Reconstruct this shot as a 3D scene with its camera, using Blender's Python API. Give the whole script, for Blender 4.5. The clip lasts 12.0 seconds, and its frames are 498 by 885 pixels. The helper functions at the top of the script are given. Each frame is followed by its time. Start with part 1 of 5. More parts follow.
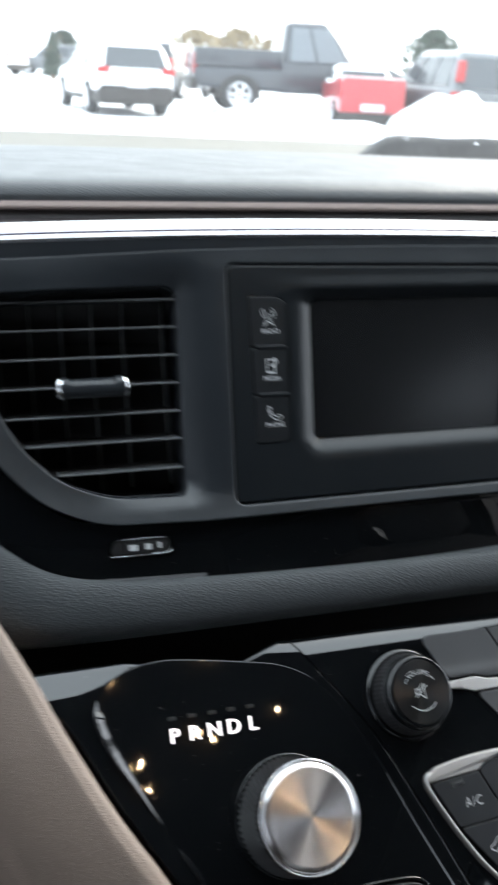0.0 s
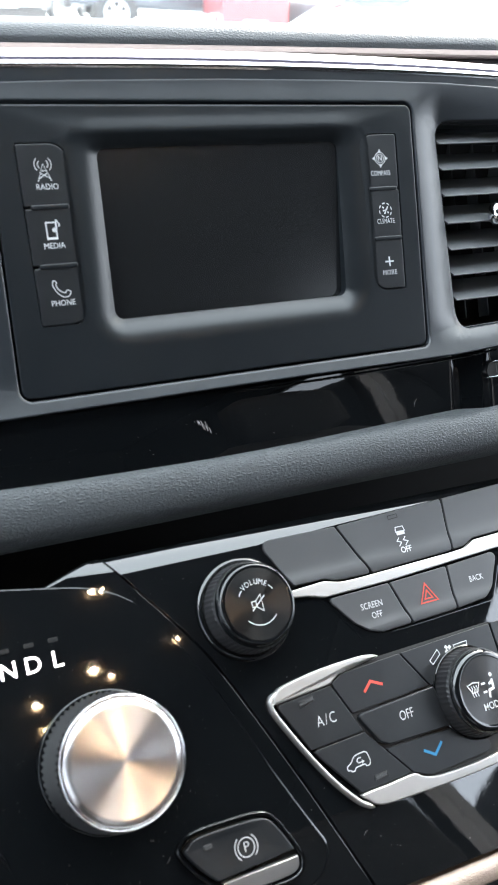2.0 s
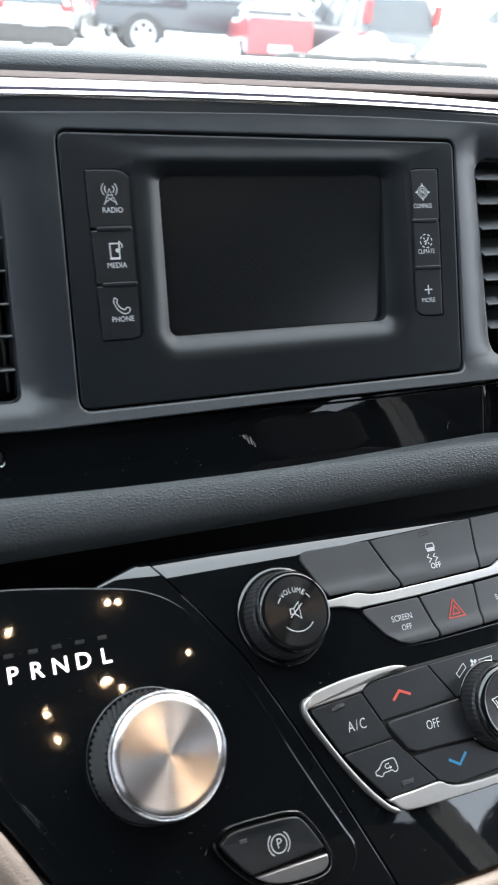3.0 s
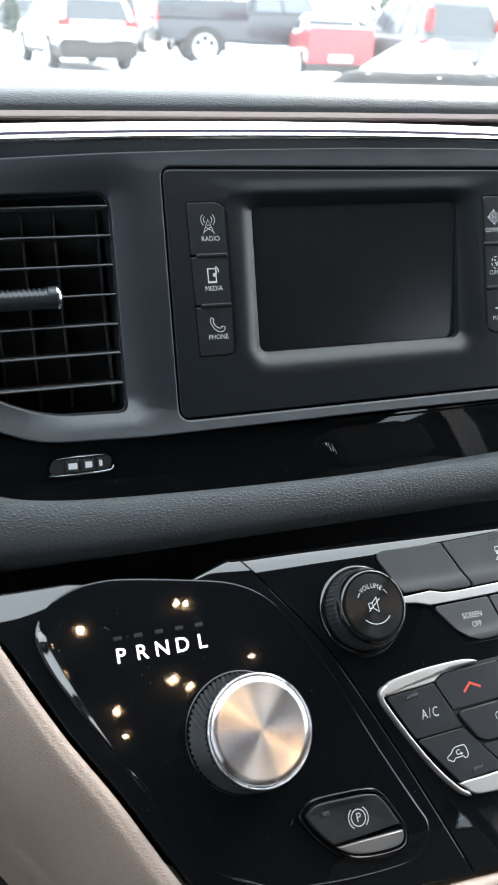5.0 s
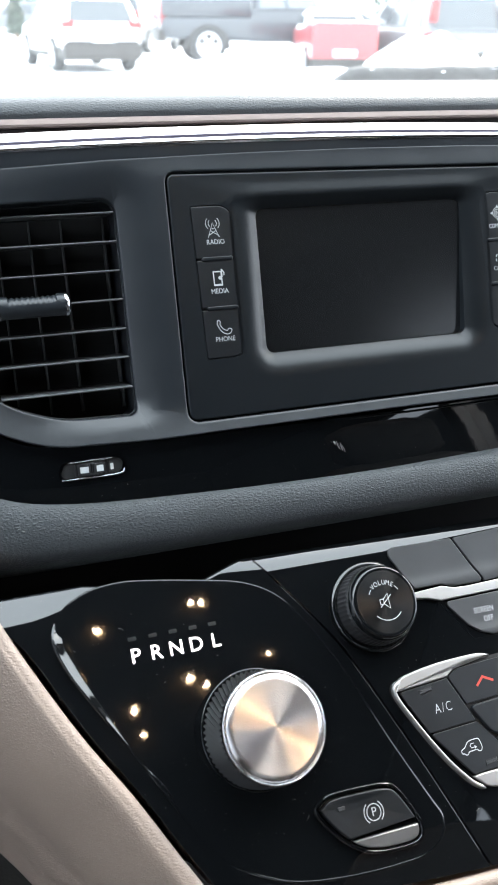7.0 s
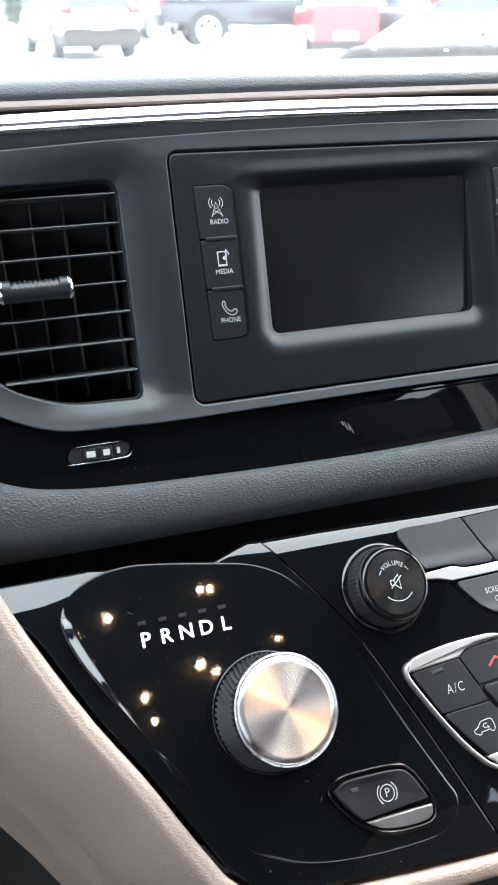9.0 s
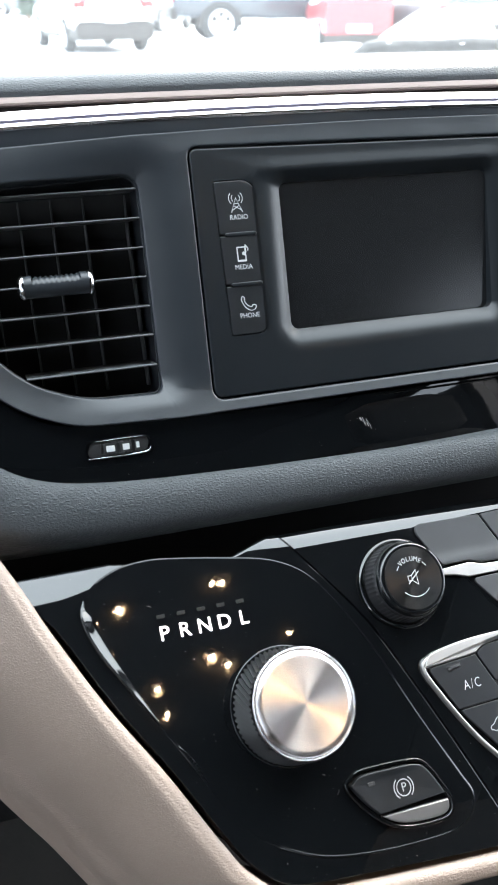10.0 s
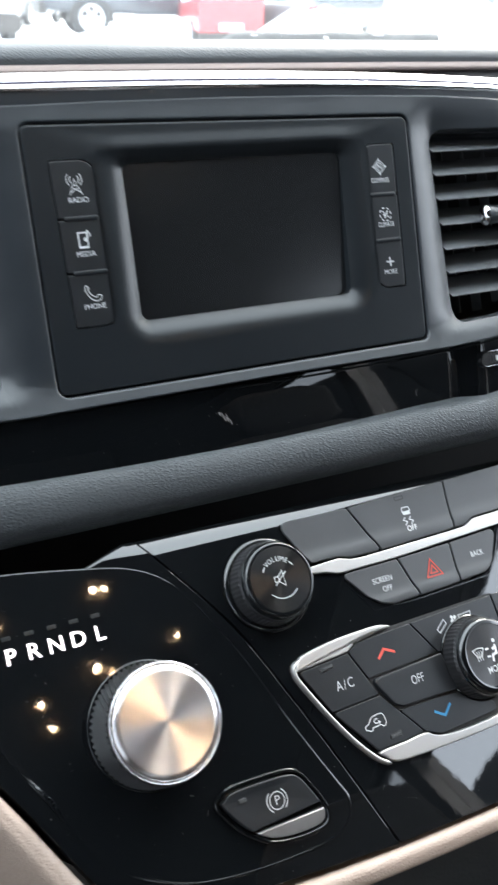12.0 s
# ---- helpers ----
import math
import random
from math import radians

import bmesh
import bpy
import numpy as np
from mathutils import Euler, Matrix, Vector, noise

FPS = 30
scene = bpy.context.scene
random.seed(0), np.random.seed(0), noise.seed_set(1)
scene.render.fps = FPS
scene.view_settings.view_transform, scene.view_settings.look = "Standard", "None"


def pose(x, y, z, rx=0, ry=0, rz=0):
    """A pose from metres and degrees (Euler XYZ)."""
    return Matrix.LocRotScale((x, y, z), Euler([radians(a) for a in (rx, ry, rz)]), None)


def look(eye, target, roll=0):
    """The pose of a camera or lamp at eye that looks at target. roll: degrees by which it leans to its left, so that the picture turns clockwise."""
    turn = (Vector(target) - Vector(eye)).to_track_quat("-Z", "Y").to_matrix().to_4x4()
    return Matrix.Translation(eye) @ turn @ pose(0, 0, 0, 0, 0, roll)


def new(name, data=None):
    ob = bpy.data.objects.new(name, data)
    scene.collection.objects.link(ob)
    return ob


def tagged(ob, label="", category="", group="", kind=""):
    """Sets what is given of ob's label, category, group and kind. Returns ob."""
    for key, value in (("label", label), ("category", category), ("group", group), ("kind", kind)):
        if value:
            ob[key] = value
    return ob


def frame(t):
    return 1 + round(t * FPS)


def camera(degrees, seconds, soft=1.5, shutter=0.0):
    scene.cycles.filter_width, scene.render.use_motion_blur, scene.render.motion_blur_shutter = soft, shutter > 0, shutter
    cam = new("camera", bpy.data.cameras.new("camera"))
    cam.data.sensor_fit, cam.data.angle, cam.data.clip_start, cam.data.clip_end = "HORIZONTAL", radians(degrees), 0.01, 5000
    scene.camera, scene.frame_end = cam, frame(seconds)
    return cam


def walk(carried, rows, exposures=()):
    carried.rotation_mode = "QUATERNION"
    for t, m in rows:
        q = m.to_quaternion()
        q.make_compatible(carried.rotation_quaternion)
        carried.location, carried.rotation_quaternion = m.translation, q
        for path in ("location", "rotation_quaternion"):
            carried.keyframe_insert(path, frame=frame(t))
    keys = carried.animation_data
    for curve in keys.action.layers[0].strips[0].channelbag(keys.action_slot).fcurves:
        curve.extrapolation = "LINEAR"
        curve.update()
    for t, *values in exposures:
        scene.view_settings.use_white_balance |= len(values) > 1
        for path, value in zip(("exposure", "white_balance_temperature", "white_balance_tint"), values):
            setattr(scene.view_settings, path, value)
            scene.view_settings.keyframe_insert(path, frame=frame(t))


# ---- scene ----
cam = camera(33.3, 12.0, shutter=0.5)
PATH = [
    (0, (-0.195, -0.375, 1.255), (0.289, 1.38, 0.428), 3.3),
    (0.5, (-0.148, -0.353, 1.229), (0.464, 1.327, 0.332), 0.9),
    (1, (-0.136, -0.35, 1.221), (0.522, 1.281, 0.269), 0.6),
    (1.5, (-0.136, -0.346, 1.216), (0.544, 1.275, 0.261), 2.4),
    (2, (-0.133, -0.34, 1.208), (0.541, 1.28, 0.248), 2.5),
    (2.5, (-0.137, -0.343, 1.21), (0.535, 1.29, 0.271), 3.1),
    (3, (-0.154, -0.351, 1.214), (0.504, 1.298, 0.294), 4.1),
    (3.5, (-0.157, -0.353, 1.215), (0.462, 1.311, 0.294), 4.2),
    (3.7, (-0.162, -0.358, 1.219), (0.434, 1.31, 0.291), 3.9),
    (5.3, (-0.178, -0.378, 1.231), (0.342, 1.326, 0.323), 2.2),
    (5.5, (-0.174, -0.379, 1.233), (0.341, 1.325, 0.32), 1.8),
    (6, (-0.175, -0.381, 1.234), (0.336, 1.322, 0.318), 1.2),
    (6.5, (-0.177, -0.382, 1.235), (0.327, 1.325, 0.325), 1.1),
    (7, (-0.177, -0.38, 1.232), (0.324, 1.326, 0.317), 0.9),
    (9, (-0.177, -0.378, 1.228), (0.306, 1.318, 0.286), -0.2),
    (9.5, (-0.176, -0.38, 1.229), (0.298, 1.317, 0.282), -0.4),
    (10, (-0.181, -0.378, 1.229), (0.276, 1.319, 0.275), -0.3),
    (10.5, (-0.181, -0.376, 1.227), (0.274, 1.32, 0.271), -0.0),
    (11, (-0.182, -0.378, 1.228), (0.341, 1.32, 0.31), 0.8),
    (11.5, (-0.173, -0.374, 1.224), (0.448, 1.296, 0.316), 1.6),
    (12, (-0.159, -0.362, 1.217), (0.548, 1.247, 0.262), 1.6),
]
walk(cam, [(t, look(eye, target, roll)) for t, eye, target, roll in PATH], exposures=[(0, 1.85), (0.5, 1.95), (1.0, 2.4), (2.0, 2.97), (2.5, 2.93), (3.0, 2.42), (3.5, 2.3), (5.5, 2.55), (7.0, 2.68), (9.0, 2.92), (11.5, 2.94), (12, 2.72)])
cam.data.dof.use_dof, cam.data.dof.focus_distance, cam.data.dof.aperture_fstop = True, 0.47, 22.0

# ---- world, sun and lamps ----
SUN_UP, SUN_ROUND = 32.0, 55.0
world = bpy.data.worlds.new("overcast_sky")
scene.world = world
world.use_nodes = True
wn = world.node_tree.nodes
sky = wn.new("ShaderNodeTexSky")
sky.sky_type, sky.sun_disc = "NISHITA", False
sky.sun_elevation, sky.sun_rotation = radians(SUN_UP), radians(SUN_ROUND)
sky.air_density, sky.dust_density, sky.ozone_density = 1.0, 6.0, 1.0
pale = wn.new("ShaderNodeMix")
pale.data_type, pale.inputs[0].default_value = "RGBA", 0.75
pale.inputs[7].default_value = (9.0, 9.8, 10.7, 1)
world.node_tree.links.new(sky.outputs[0], pale.inputs[6])
world.node_tree.links.new(pale.outputs[2], wn["Background"].inputs[0])
wn["Background"].inputs[1].default_value = 0.15

sun = new("sun", bpy.data.lights.new("sun", "SUN"))
sun.data.energy, sun.data.angle, sun.data.color = 1.4, radians(25), (1.0, 0.97, 0.93)
sun.matrix_world = look((20 * math.sin(radians(SUN_ROUND)), 20 * math.cos(radians(SUN_ROUND)), 20 * math.tan(radians(SUN_UP))), (0, 0, 0))


# ---- materials ----
def material(name, color, rough=0.5, metal=0.0, grain=0.0, grain_size=0.001, stain=0.0, stain_size=0.03, rough_var=0.0, coat=0.0,
             coat_rough=0.03, spec=0.5, aniso=0.0, kind="noise", emit=None, power=0.0, specks=0.0):
    """A surface with fine relief (grain, in metres of height scale), broad stains and uneven gloss."""
    m = bpy.data.materials.new(name)
    m.use_nodes = True
    n, l = m.node_tree.nodes, m.node_tree.links
    b = n["Principled BSDF"]
    b.inputs["Base Color"].default_value = (*color, 1)
    b.inputs["Roughness"].default_value = rough
    b.inputs["Metallic"].default_value = metal
    b.inputs["Specular IOR Level"].default_value = spec
    b.inputs["Coat Weight"].default_value = coat
    b.inputs["Coat Roughness"].default_value = coat_rough
    b.inputs["Anisotropic"].default_value = aniso
    co = n.new("ShaderNodeTexCoord")
    if stain > 0 or rough_var > 0:
        a = n.new("ShaderNodeTexNoise")
        a.inputs["Scale"].default_value, a.inputs["Detail"].default_value, a.inputs["Roughness"].default_value = 1 / stain_size, 6, 0.65
        l.new(co.outputs["Object"], a.inputs["Vector"])
        if stain > 0:
            mix = n.new("ShaderNodeMix")
            mix.data_type = "RGBA"
            mix.inputs[6].default_value = (*[c * (1 - stain) for c in color], 1)
            mix.inputs[7].default_value = (*[min(1, c * (1 + stain)) for c in color], 1)
            l.new(a.outputs["Fac"], mix.inputs[0])
            l.new(mix.outputs[2], b.inputs["Base Color"])
        if rough_var > 0:
            r = n.new("ShaderNodeMapRange")
            r.inputs["From Min"].default_value, r.inputs["From Max"].default_value = 0.3, 0.7
            r.inputs["To Min"].default_value, r.inputs["To Max"].default_value = max(0.0, rough - rough_var), rough + rough_var
            l.new(a.outputs["Fac"], r.inputs["Value"])
            l.new(r.outputs[0], b.inputs["Roughness"])
    if specks > 0:
        v = n.new("ShaderNodeTexNoise")
        v.inputs["Scale"].default_value, v.inputs["Detail"].default_value = 1000, 2
        l.new(co.outputs["Object"], v.inputs["Vector"])
        ramp = n.new("ShaderNodeMapRange")
        ramp.inputs["From Min"].default_value, ramp.inputs["From Max"].default_value = 0.735, 0.79
        ramp.inputs["To Max"].default_value = specks
        l.new(v.outputs["Fac"], ramp.inputs["Value"])
        dust = n.new("ShaderNodeMix")
        dust.data_type = "RGBA"
        dust.inputs[6].default_value, dust.inputs[7].default_value = (*color, 1), (0.35, 0.33, 0.3, 1)
        l.new(ramp.outputs[0], dust.inputs[0])
        l.new(dust.outputs[2], b.inputs["Base Color"])
    if grain > 0:
        bump = n.new("ShaderNodeBump")
        bump.inputs["Distance"].default_value, bump.inputs["Strength"].default_value = grain, 1.0
        if kind == "leather":
            warp = n.new("ShaderNodeTexNoise")
            warp.inputs["Scale"].default_value, warp.inputs["Detail"].default_value = 0.7 / grain_size, 2
            l.new(co.outputs["Object"], warp.inputs["Vector"])
            add = n.new("ShaderNodeVectorMath")
            add.operation = "MULTIPLY_ADD"
            add.inputs[1].default_value = (grain_size * 1.6,) * 3
            l.new(warp.outputs["Color"], add.inputs[0])
            l.new(co.outputs["Object"], add.inputs[2])
            stretch = n.new("ShaderNodeMapping")
            stretch.inputs["Scale"].default_value = (0.48, 1.0, 1.0)
            l.new(add.outputs[0], stretch.inputs["Vector"])
            v = n.new("ShaderNodeTexVoronoi")
            v.feature = "DISTANCE_TO_EDGE"
            v.inputs["Scale"].default_value = 0.8 / grain_size
            l.new(stretch.outputs[0], v.inputs["Vector"])
            crease = n.new("ShaderNodeMapRange")
            crease.interpolation_type = "SMOOTHSTEP"
            crease.inputs["From Max"].default_value = 0.40
            l.new(v.outputs["Distance"], crease.inputs["Value"])
            l.new(crease.outputs[0], bump.inputs["Height"])
        else:
            v = n.new("ShaderNodeTexNoise")
            v.inputs["Scale"].default_value, v.inputs["Detail"].default_value = 1 / grain_size, 3
            l.new(co.outputs["Object"], v.inputs["Vector"])
            l.new(v.outputs["Fac"], bump.inputs["Height"])
        l.new(bump.outputs[0], b.inputs["Normal"])
    if emit:
        b.inputs["Emission Color"].default_value, b.inputs["Emission Strength"].default_value = (*emit, 1), power
    return m


def glass_sheet(name, tint=(0.97, 0.99, 0.98), gloss=0.05, dust=0.0):
    m = bpy.data.materials.new(name)
    m.use_nodes = True
    n, l = m.node_tree.nodes, m.node_tree.links
    n.remove(n["Principled BSDF"])
    a, b, mix = n.new("ShaderNodeBsdfTransparent"), n.new("ShaderNodeBsdfGlossy"), n.new("ShaderNodeMixShader")
    a.inputs[0].default_value = (*tint, 1)
    b.inputs["Roughness"].default_value = 0.01
    mix.inputs[0].default_value = gloss
    l.new(a.outputs[0], mix.inputs[1])
    l.new(b.outputs[0], mix.inputs[2])
    # dust: share of translucent white, a painted haze that lifts darks beyond the glass
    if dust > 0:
        veil, both = n.new("ShaderNodeBsdfTranslucent"), n.new("ShaderNodeMixShader")
        veil.inputs[0].default_value, both.inputs[0].default_value = (0.9, 0.92, 0.95, 1), dust
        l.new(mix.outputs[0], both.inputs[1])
        l.new(veil.outputs[0], both.inputs[2])
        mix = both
    l.new(mix.outputs[0], n["Material Output"].inputs["Surface"])
    return m


SOFT = material("soft_black_plastic", (0.0142, 0.0172, 0.0206), 0.34, grain=0.00003, grain_size=0.0005, stain=0.15, stain_size=0.02, rough_var=0.04)
FACE = material("radio_face_plastic", (0.0076, 0.0096, 0.0116), 0.31, spec=0.38, grain=0.00002, grain_size=0.0004, stain=0.12, stain_size=0.02, rough_var=0.03)
BLACKKEYS = material("switch_plastic", (0.0092, 0.0106, 0.0124), 0.36, spec=0.42, grain=0.00002, grain_size=0.0004, stain=0.12, stain_size=0.015, rough_var=0.04)
GREYKEYS = material("grey_switch_plastic", (0.042, 0.0435, 0.046), 0.42, grain=0.00002, grain_size=0.0004, stain=0.12, stain_size=0.015, rough_var=0.04)
GLOSS = material("piano_black", (0.0026, 0.0031, 0.0036), 0.025, coat=0.6, coat_rough=0.01, specks=0.20, rough_var=0.015, stain_size=0.05, grain=0.00004, grain_size=0.016)
PAD = material("grained_slate_vinyl", (0.046, 0.0515, 0.0555), 0.45, grain=0.00019, grain_size=0.00105, stain=0.15, stain_size=0.03, rough_var=0.06, kind="leather")
TOPPAD = material("grained_slate_vinyl_top", (0.035, 0.039, 0.043), 0.52, grain=0.00014, grain_size=0.0011, stain=0.15, stain_size=0.03, rough_var=0.06, kind="leather")
TAN = material("tan_leather", (0.345, 0.268, 0.222), 0.45, grain=0.00014, grain_size=0.0010, stain=0.06, stain_size=0.03, rough_var=0.05, kind="leather")
TANTRIM = material("bronze_tan_trim", (0.25, 0.20, 0.182), 0.7, spec=0.2, grain=0.00006, grain_size=0.002, stain=0.08)
CHROME = material("bright_chrome", (0.86, 0.87, 0.89), 0.10, metal=1.0, rough_var=0.03, stain_size=0.02)
SATIN = material("satin_silver", (0.46, 0.45, 0.44), 0.46, metal=1.0, rough_var=0.04, stain_size=0.01)
VENT = material("vent_black_plastic", (0.075, 0.078, 0.081), 0.36, grain=0.00002, grain_size=0.0005, stain=0.1)
SATINBLACK = material("satin_black_trim", (0.0150, 0.0180, 0.0215), 0.34, grain=0.00002, grain_size=0.0005, stain=0.15, stain_size=0.02, rough_var=0.04, coat=0.25, coat_rough=0.08)
BROWN_TRIM = material("dark_brown_vinyl", (0.024, 0.019, 0.020), 0.6, grain=0.00006, grain_size=0.0015, stain=0.15, stain_size=0.02)
# dark mirror image in the chrome's lower face, put into a plain colour
VIOLET = material("violet_grey_painted_reflection", (0.10, 0.088, 0.125), 0.5, stain=0.1, stain_size=0.02)
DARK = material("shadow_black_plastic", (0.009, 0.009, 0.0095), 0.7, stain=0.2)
SCREEN = material("dark_touch_screen", (0.0055, 0.0061, 0.0068), 0.20, spec=1.0, coat=0.7, coat_rough=0.2)
PRINT = material("white_print", (0.52, 0.53, 0.54), 0.6, stain=0.05)
REDPRINT = material("red_print", (0.50, 0.06, 0.04), 0.6, stain=0.05)
BLUEPRINT = material("blue_print", (0.03, 0.20, 0.38), 0.6, stain=0.05)
GLOW = material("lit_gear_letters", (0.9, 0.85, 0.85), 0.5, emit=(1.0, 0.9, 0.9), power=0.5)
RUBBER = material("knurled_rubber", (0.014, 0.014, 0.015), 0.30, stain=0.2, stain_size=0.004)
BRUSHED = material("spun_aluminium", (0.95, 0.91, 0.90), 0.24, metal=1.0, aniso=0.97)
SPUNBLACK = material("spun_black_metal", (0.048, 0.047, 0.047), 0.26, metal=1.0, aniso=0.95)
for spun in (BRUSHED, SPUNBLACK):
    tangent = spun.node_tree.nodes.new("ShaderNodeTangent")
    tangent.direction_type, tangent.axis = "RADIAL", "Z"
    spun.node_tree.nodes["Principled BSDF"].inputs["Anisotropic Rotation"].default_value = 0.25
    spun.node_tree.links.new(tangent.outputs[0], spun.node_tree.nodes["Principled BSDF"].inputs["Tangent"])
DUST = material("pale_dust", (0.42, 0.40, 0.38), 0.9, stain=0.2, stain_size=0.002)
HEADLINER = material("black_headliner_cloth", (0.022, 0.022, 0.024), 0.9, grain=0.0003, grain_size=0.003, stain=0.06)
CABIN = material("dark_cabin_trim", (0.03, 0.03, 0.032), 0.6, grain=0.0002, grain_size=0.003, stain=0.15, stain_size=0.1)
DOORTRIM = material("charcoal_door_trim", (0.05, 0.048, 0.046), 0.6, grain=0.0002, grain_size=0.003, stain=0.1, stain_size=0.1)
SEATS = material("black_seat_leather", (0.010, 0.010, 0.011), 0.85, spec=0.12, grain=0.0003, grain_size=0.002, stain=0.1, stain_size=0.1)
CARPET = material("dark_carpet", (0.02, 0.02, 0.02), 0.95, grain=0.001, grain_size=0.004, stain=0.3)
LAMP = material("warm_dome_lens", (0.9, 0.8, 0.6), 0.4, emit=(1.0, 0.66, 0.36), power=330.0)
GLASS = glass_sheet("clear_glass", (0.90, 0.91, 0.92))
# rear privacy tint; on the left front pane it only dims the light
TINTED = glass_sheet("privacy_and_dimming_glass", (0.50, 0.51, 0.52))
PRIVACY = glass_sheet("dark_privacy_glass", (0.60, 0.61, 0.62))
# windscreen glass with a pale haze over the outside mixed in
HAZED = glass_sheet("hazed_windscreen_glass", dust=0.010)


# ---- mesh tools ----
def frame_matrix(o, u, v, n):
    return Matrix(((u[0], v[0], n[0], o[0]), (u[1], v[1], n[1], o[1]), (u[2], v[2], n[2], o[2]), (0, 0, 0, 1)))


MM = 0.001


def thing(name, m=Matrix(), label="", category="", group="", kind=""):
    ob = new(name)
    ob.empty_display_size = 0.02
    ob.matrix_world = m
    return tagged(ob, label, category, group, kind)


def mesh_of(name, bm, mat, smooth=38.0, flat=True):
    bmesh.ops.remove_doubles(bm, verts=bm.verts, dist=1e-7)
    bmesh.ops.recalc_face_normals(bm, faces=bm.faces)
    me = bpy.data.meshes.new(name)
    bm.to_mesh(me)
    bm.free()
    me.materials.append(mat)
    if smooth:
        me.polygons.foreach_set("use_smooth", [not flat or (len(p.vertices) < 5 and abs(p.normal.z) < 0.9995) for p in me.polygons])
        me.set_sharp_from_angle(angle=radians(smooth))
    return me


def part(name, bm, mat, parent, label="", smooth=38.0, flat=True):
    ob = new(name, mesh_of(name, bm, mat, smooth, flat))
    ob.parent = parent
    if label:
        ob["label"] = label
    return ob


def placed(name, bm, mat, parent, m, label="", smooth=38.0):
    ob = part(name, bm, mat, parent, label, smooth)
    ob.matrix_basis = m
    return ob


def solo(name, bm, mat, m=Matrix(), label="", category="", group="", kind="", smooth=38.0):
    """A thing of one mesh."""
    ob = new(name, mesh_of(name, bm, mat, smooth))
    ob.matrix_world = m
    return tagged(ob, label, category, group, kind)


def rounded(pts, radius, seg=6):
    """A closed outline through pts with rounded corners; radius: one for all, or one for each."""
    out, n = [], len(pts)
    rs = radius if isinstance(radius, (list, tuple)) else [radius] * n
    for i in range(n):
        p, a, b = Vector(pts[i]), Vector(pts[i - 1]), Vector(pts[(i + 1) % n])
        da, db = (a - p), (b - p)
        la, lb = da.length, db.length
        da, db = da / la, db / lb
        half = da.angle(db) / 2
        if rs[i] <= 0 or half > 1.55:
            out.append(p)
            continue
        d = min(rs[i] / math.tan(half), la * 0.49, lb * 0.49)
        r = d * math.tan(half)
        c = p + (da + db).normalized() * (r / math.sin(half))
        s, e = p + da * d - c, p + db * d - c
        sweep = s.angle_signed(e)
        for k in range(seg + 1):
            out.append(c + Matrix.Rotation(-sweep * k / seg, 2) @ s)
    return out


def inset(pts, d):
    """The outline moved inwards by d (outwards where d is negative)."""
    n = len(pts)
    area = sum(pts[i - 1].x * pts[i].y - pts[i].x * pts[i - 1].y for i in range(n))
    sign = 1 if area > 0 else -1
    out = []
    for i in range(n):
        e1, e2 = (pts[i] - pts[i - 1]), (pts[(i + 1) % n] - pts[i])
        if e1.length < 1e-9:
            e1 = e2
        if e2.length < 1e-9:
            e2 = e1
        n1, n2 = Vector((-e1.y, e1.x)).normalized(), Vector((-e2.y, e2.x)).normalized()
        m = n1 + n2
        m = m / max(0.35, m.length_squared / 2) if m.length > 1e-6 else n1
        out.append(pts[i] + m * ((d[i] if isinstance(d, list) else d) * sign))
    for _ in range(6):
        for i in range(n):
            j = (i + 1) % n
            if (out[j] - out[i]).dot(pts[j] - pts[i]) < 0:
                mid = (out[i] + out[j]) / 2
                out[i], out[j] = mid.copy(), mid.copy()
    return out


def loop3(bm, pts, z):
    return [bm.verts.new((p.x * MM, p.y * MM, z * MM)) for p in pts]


def bridge(bm, a, b):
    n = len(a)
    for i in range(n):
        j = (i + 1) % n
        try:
            bm.faces.new((a[i], a[j], b[j], b[i]))
        except ValueError:
            pass


def slab(pts, z0, z1, r=0.5, seg=3, bm=None, dome=0.0):
    """A plate in millimetres, with its front edge rounded by r."""
    bm = bm or bmesh.new()
    last = loop3(bm, pts, z0)
    bm.faces.new(last)
    for k in range(seg + 1):
        a = math.pi / 2 * k / seg
        ring = loop3(bm, inset(pts, r * (1 - math.cos(a))), z1 - r + r * math.sin(a))
        bridge(bm, last, ring)
        last = ring
    ring = loop3(bm, inset(pts, r + max(0.25, 0.3 * r)), z1)
    bridge(bm, last, ring)
    last = ring
    if dome:
        c = sum((v.co for v in last), Vector()) / len(last)
        for f in (0.7, 0.4):
            ring = [bm.verts.new((c.x + (v.co.x - c.x) * f, c.y + (v.co.y - c.y) * f, z1 * MM + dome * MM * (1 - f * f))) for v in last]
            bridge(bm, last, ring) if f == 0.7 else bridge(bm, prev, ring)
            prev = ring
        bm.faces.new(prev)
    else:
        bm.faces.new(last)
    return bm


def lathe(profile, n=64, bm=None, at=(0, 0)):
    """profile: (radius, height) in millimetres, from the outside in."""
    bm = bm or bmesh.new()
    last = None
    for r, z in profile:
        ring = [bm.verts.new(((at[0] + r * math.cos(2 * math.pi * i / n)) * MM, (at[1] + r * math.sin(2 * math.pi * i / n)) * MM, z * MM)) for i in range(n)]
        if last:
            bridge(bm, last, ring)
        last = ring
    bm.faces.new(last)
    return bm


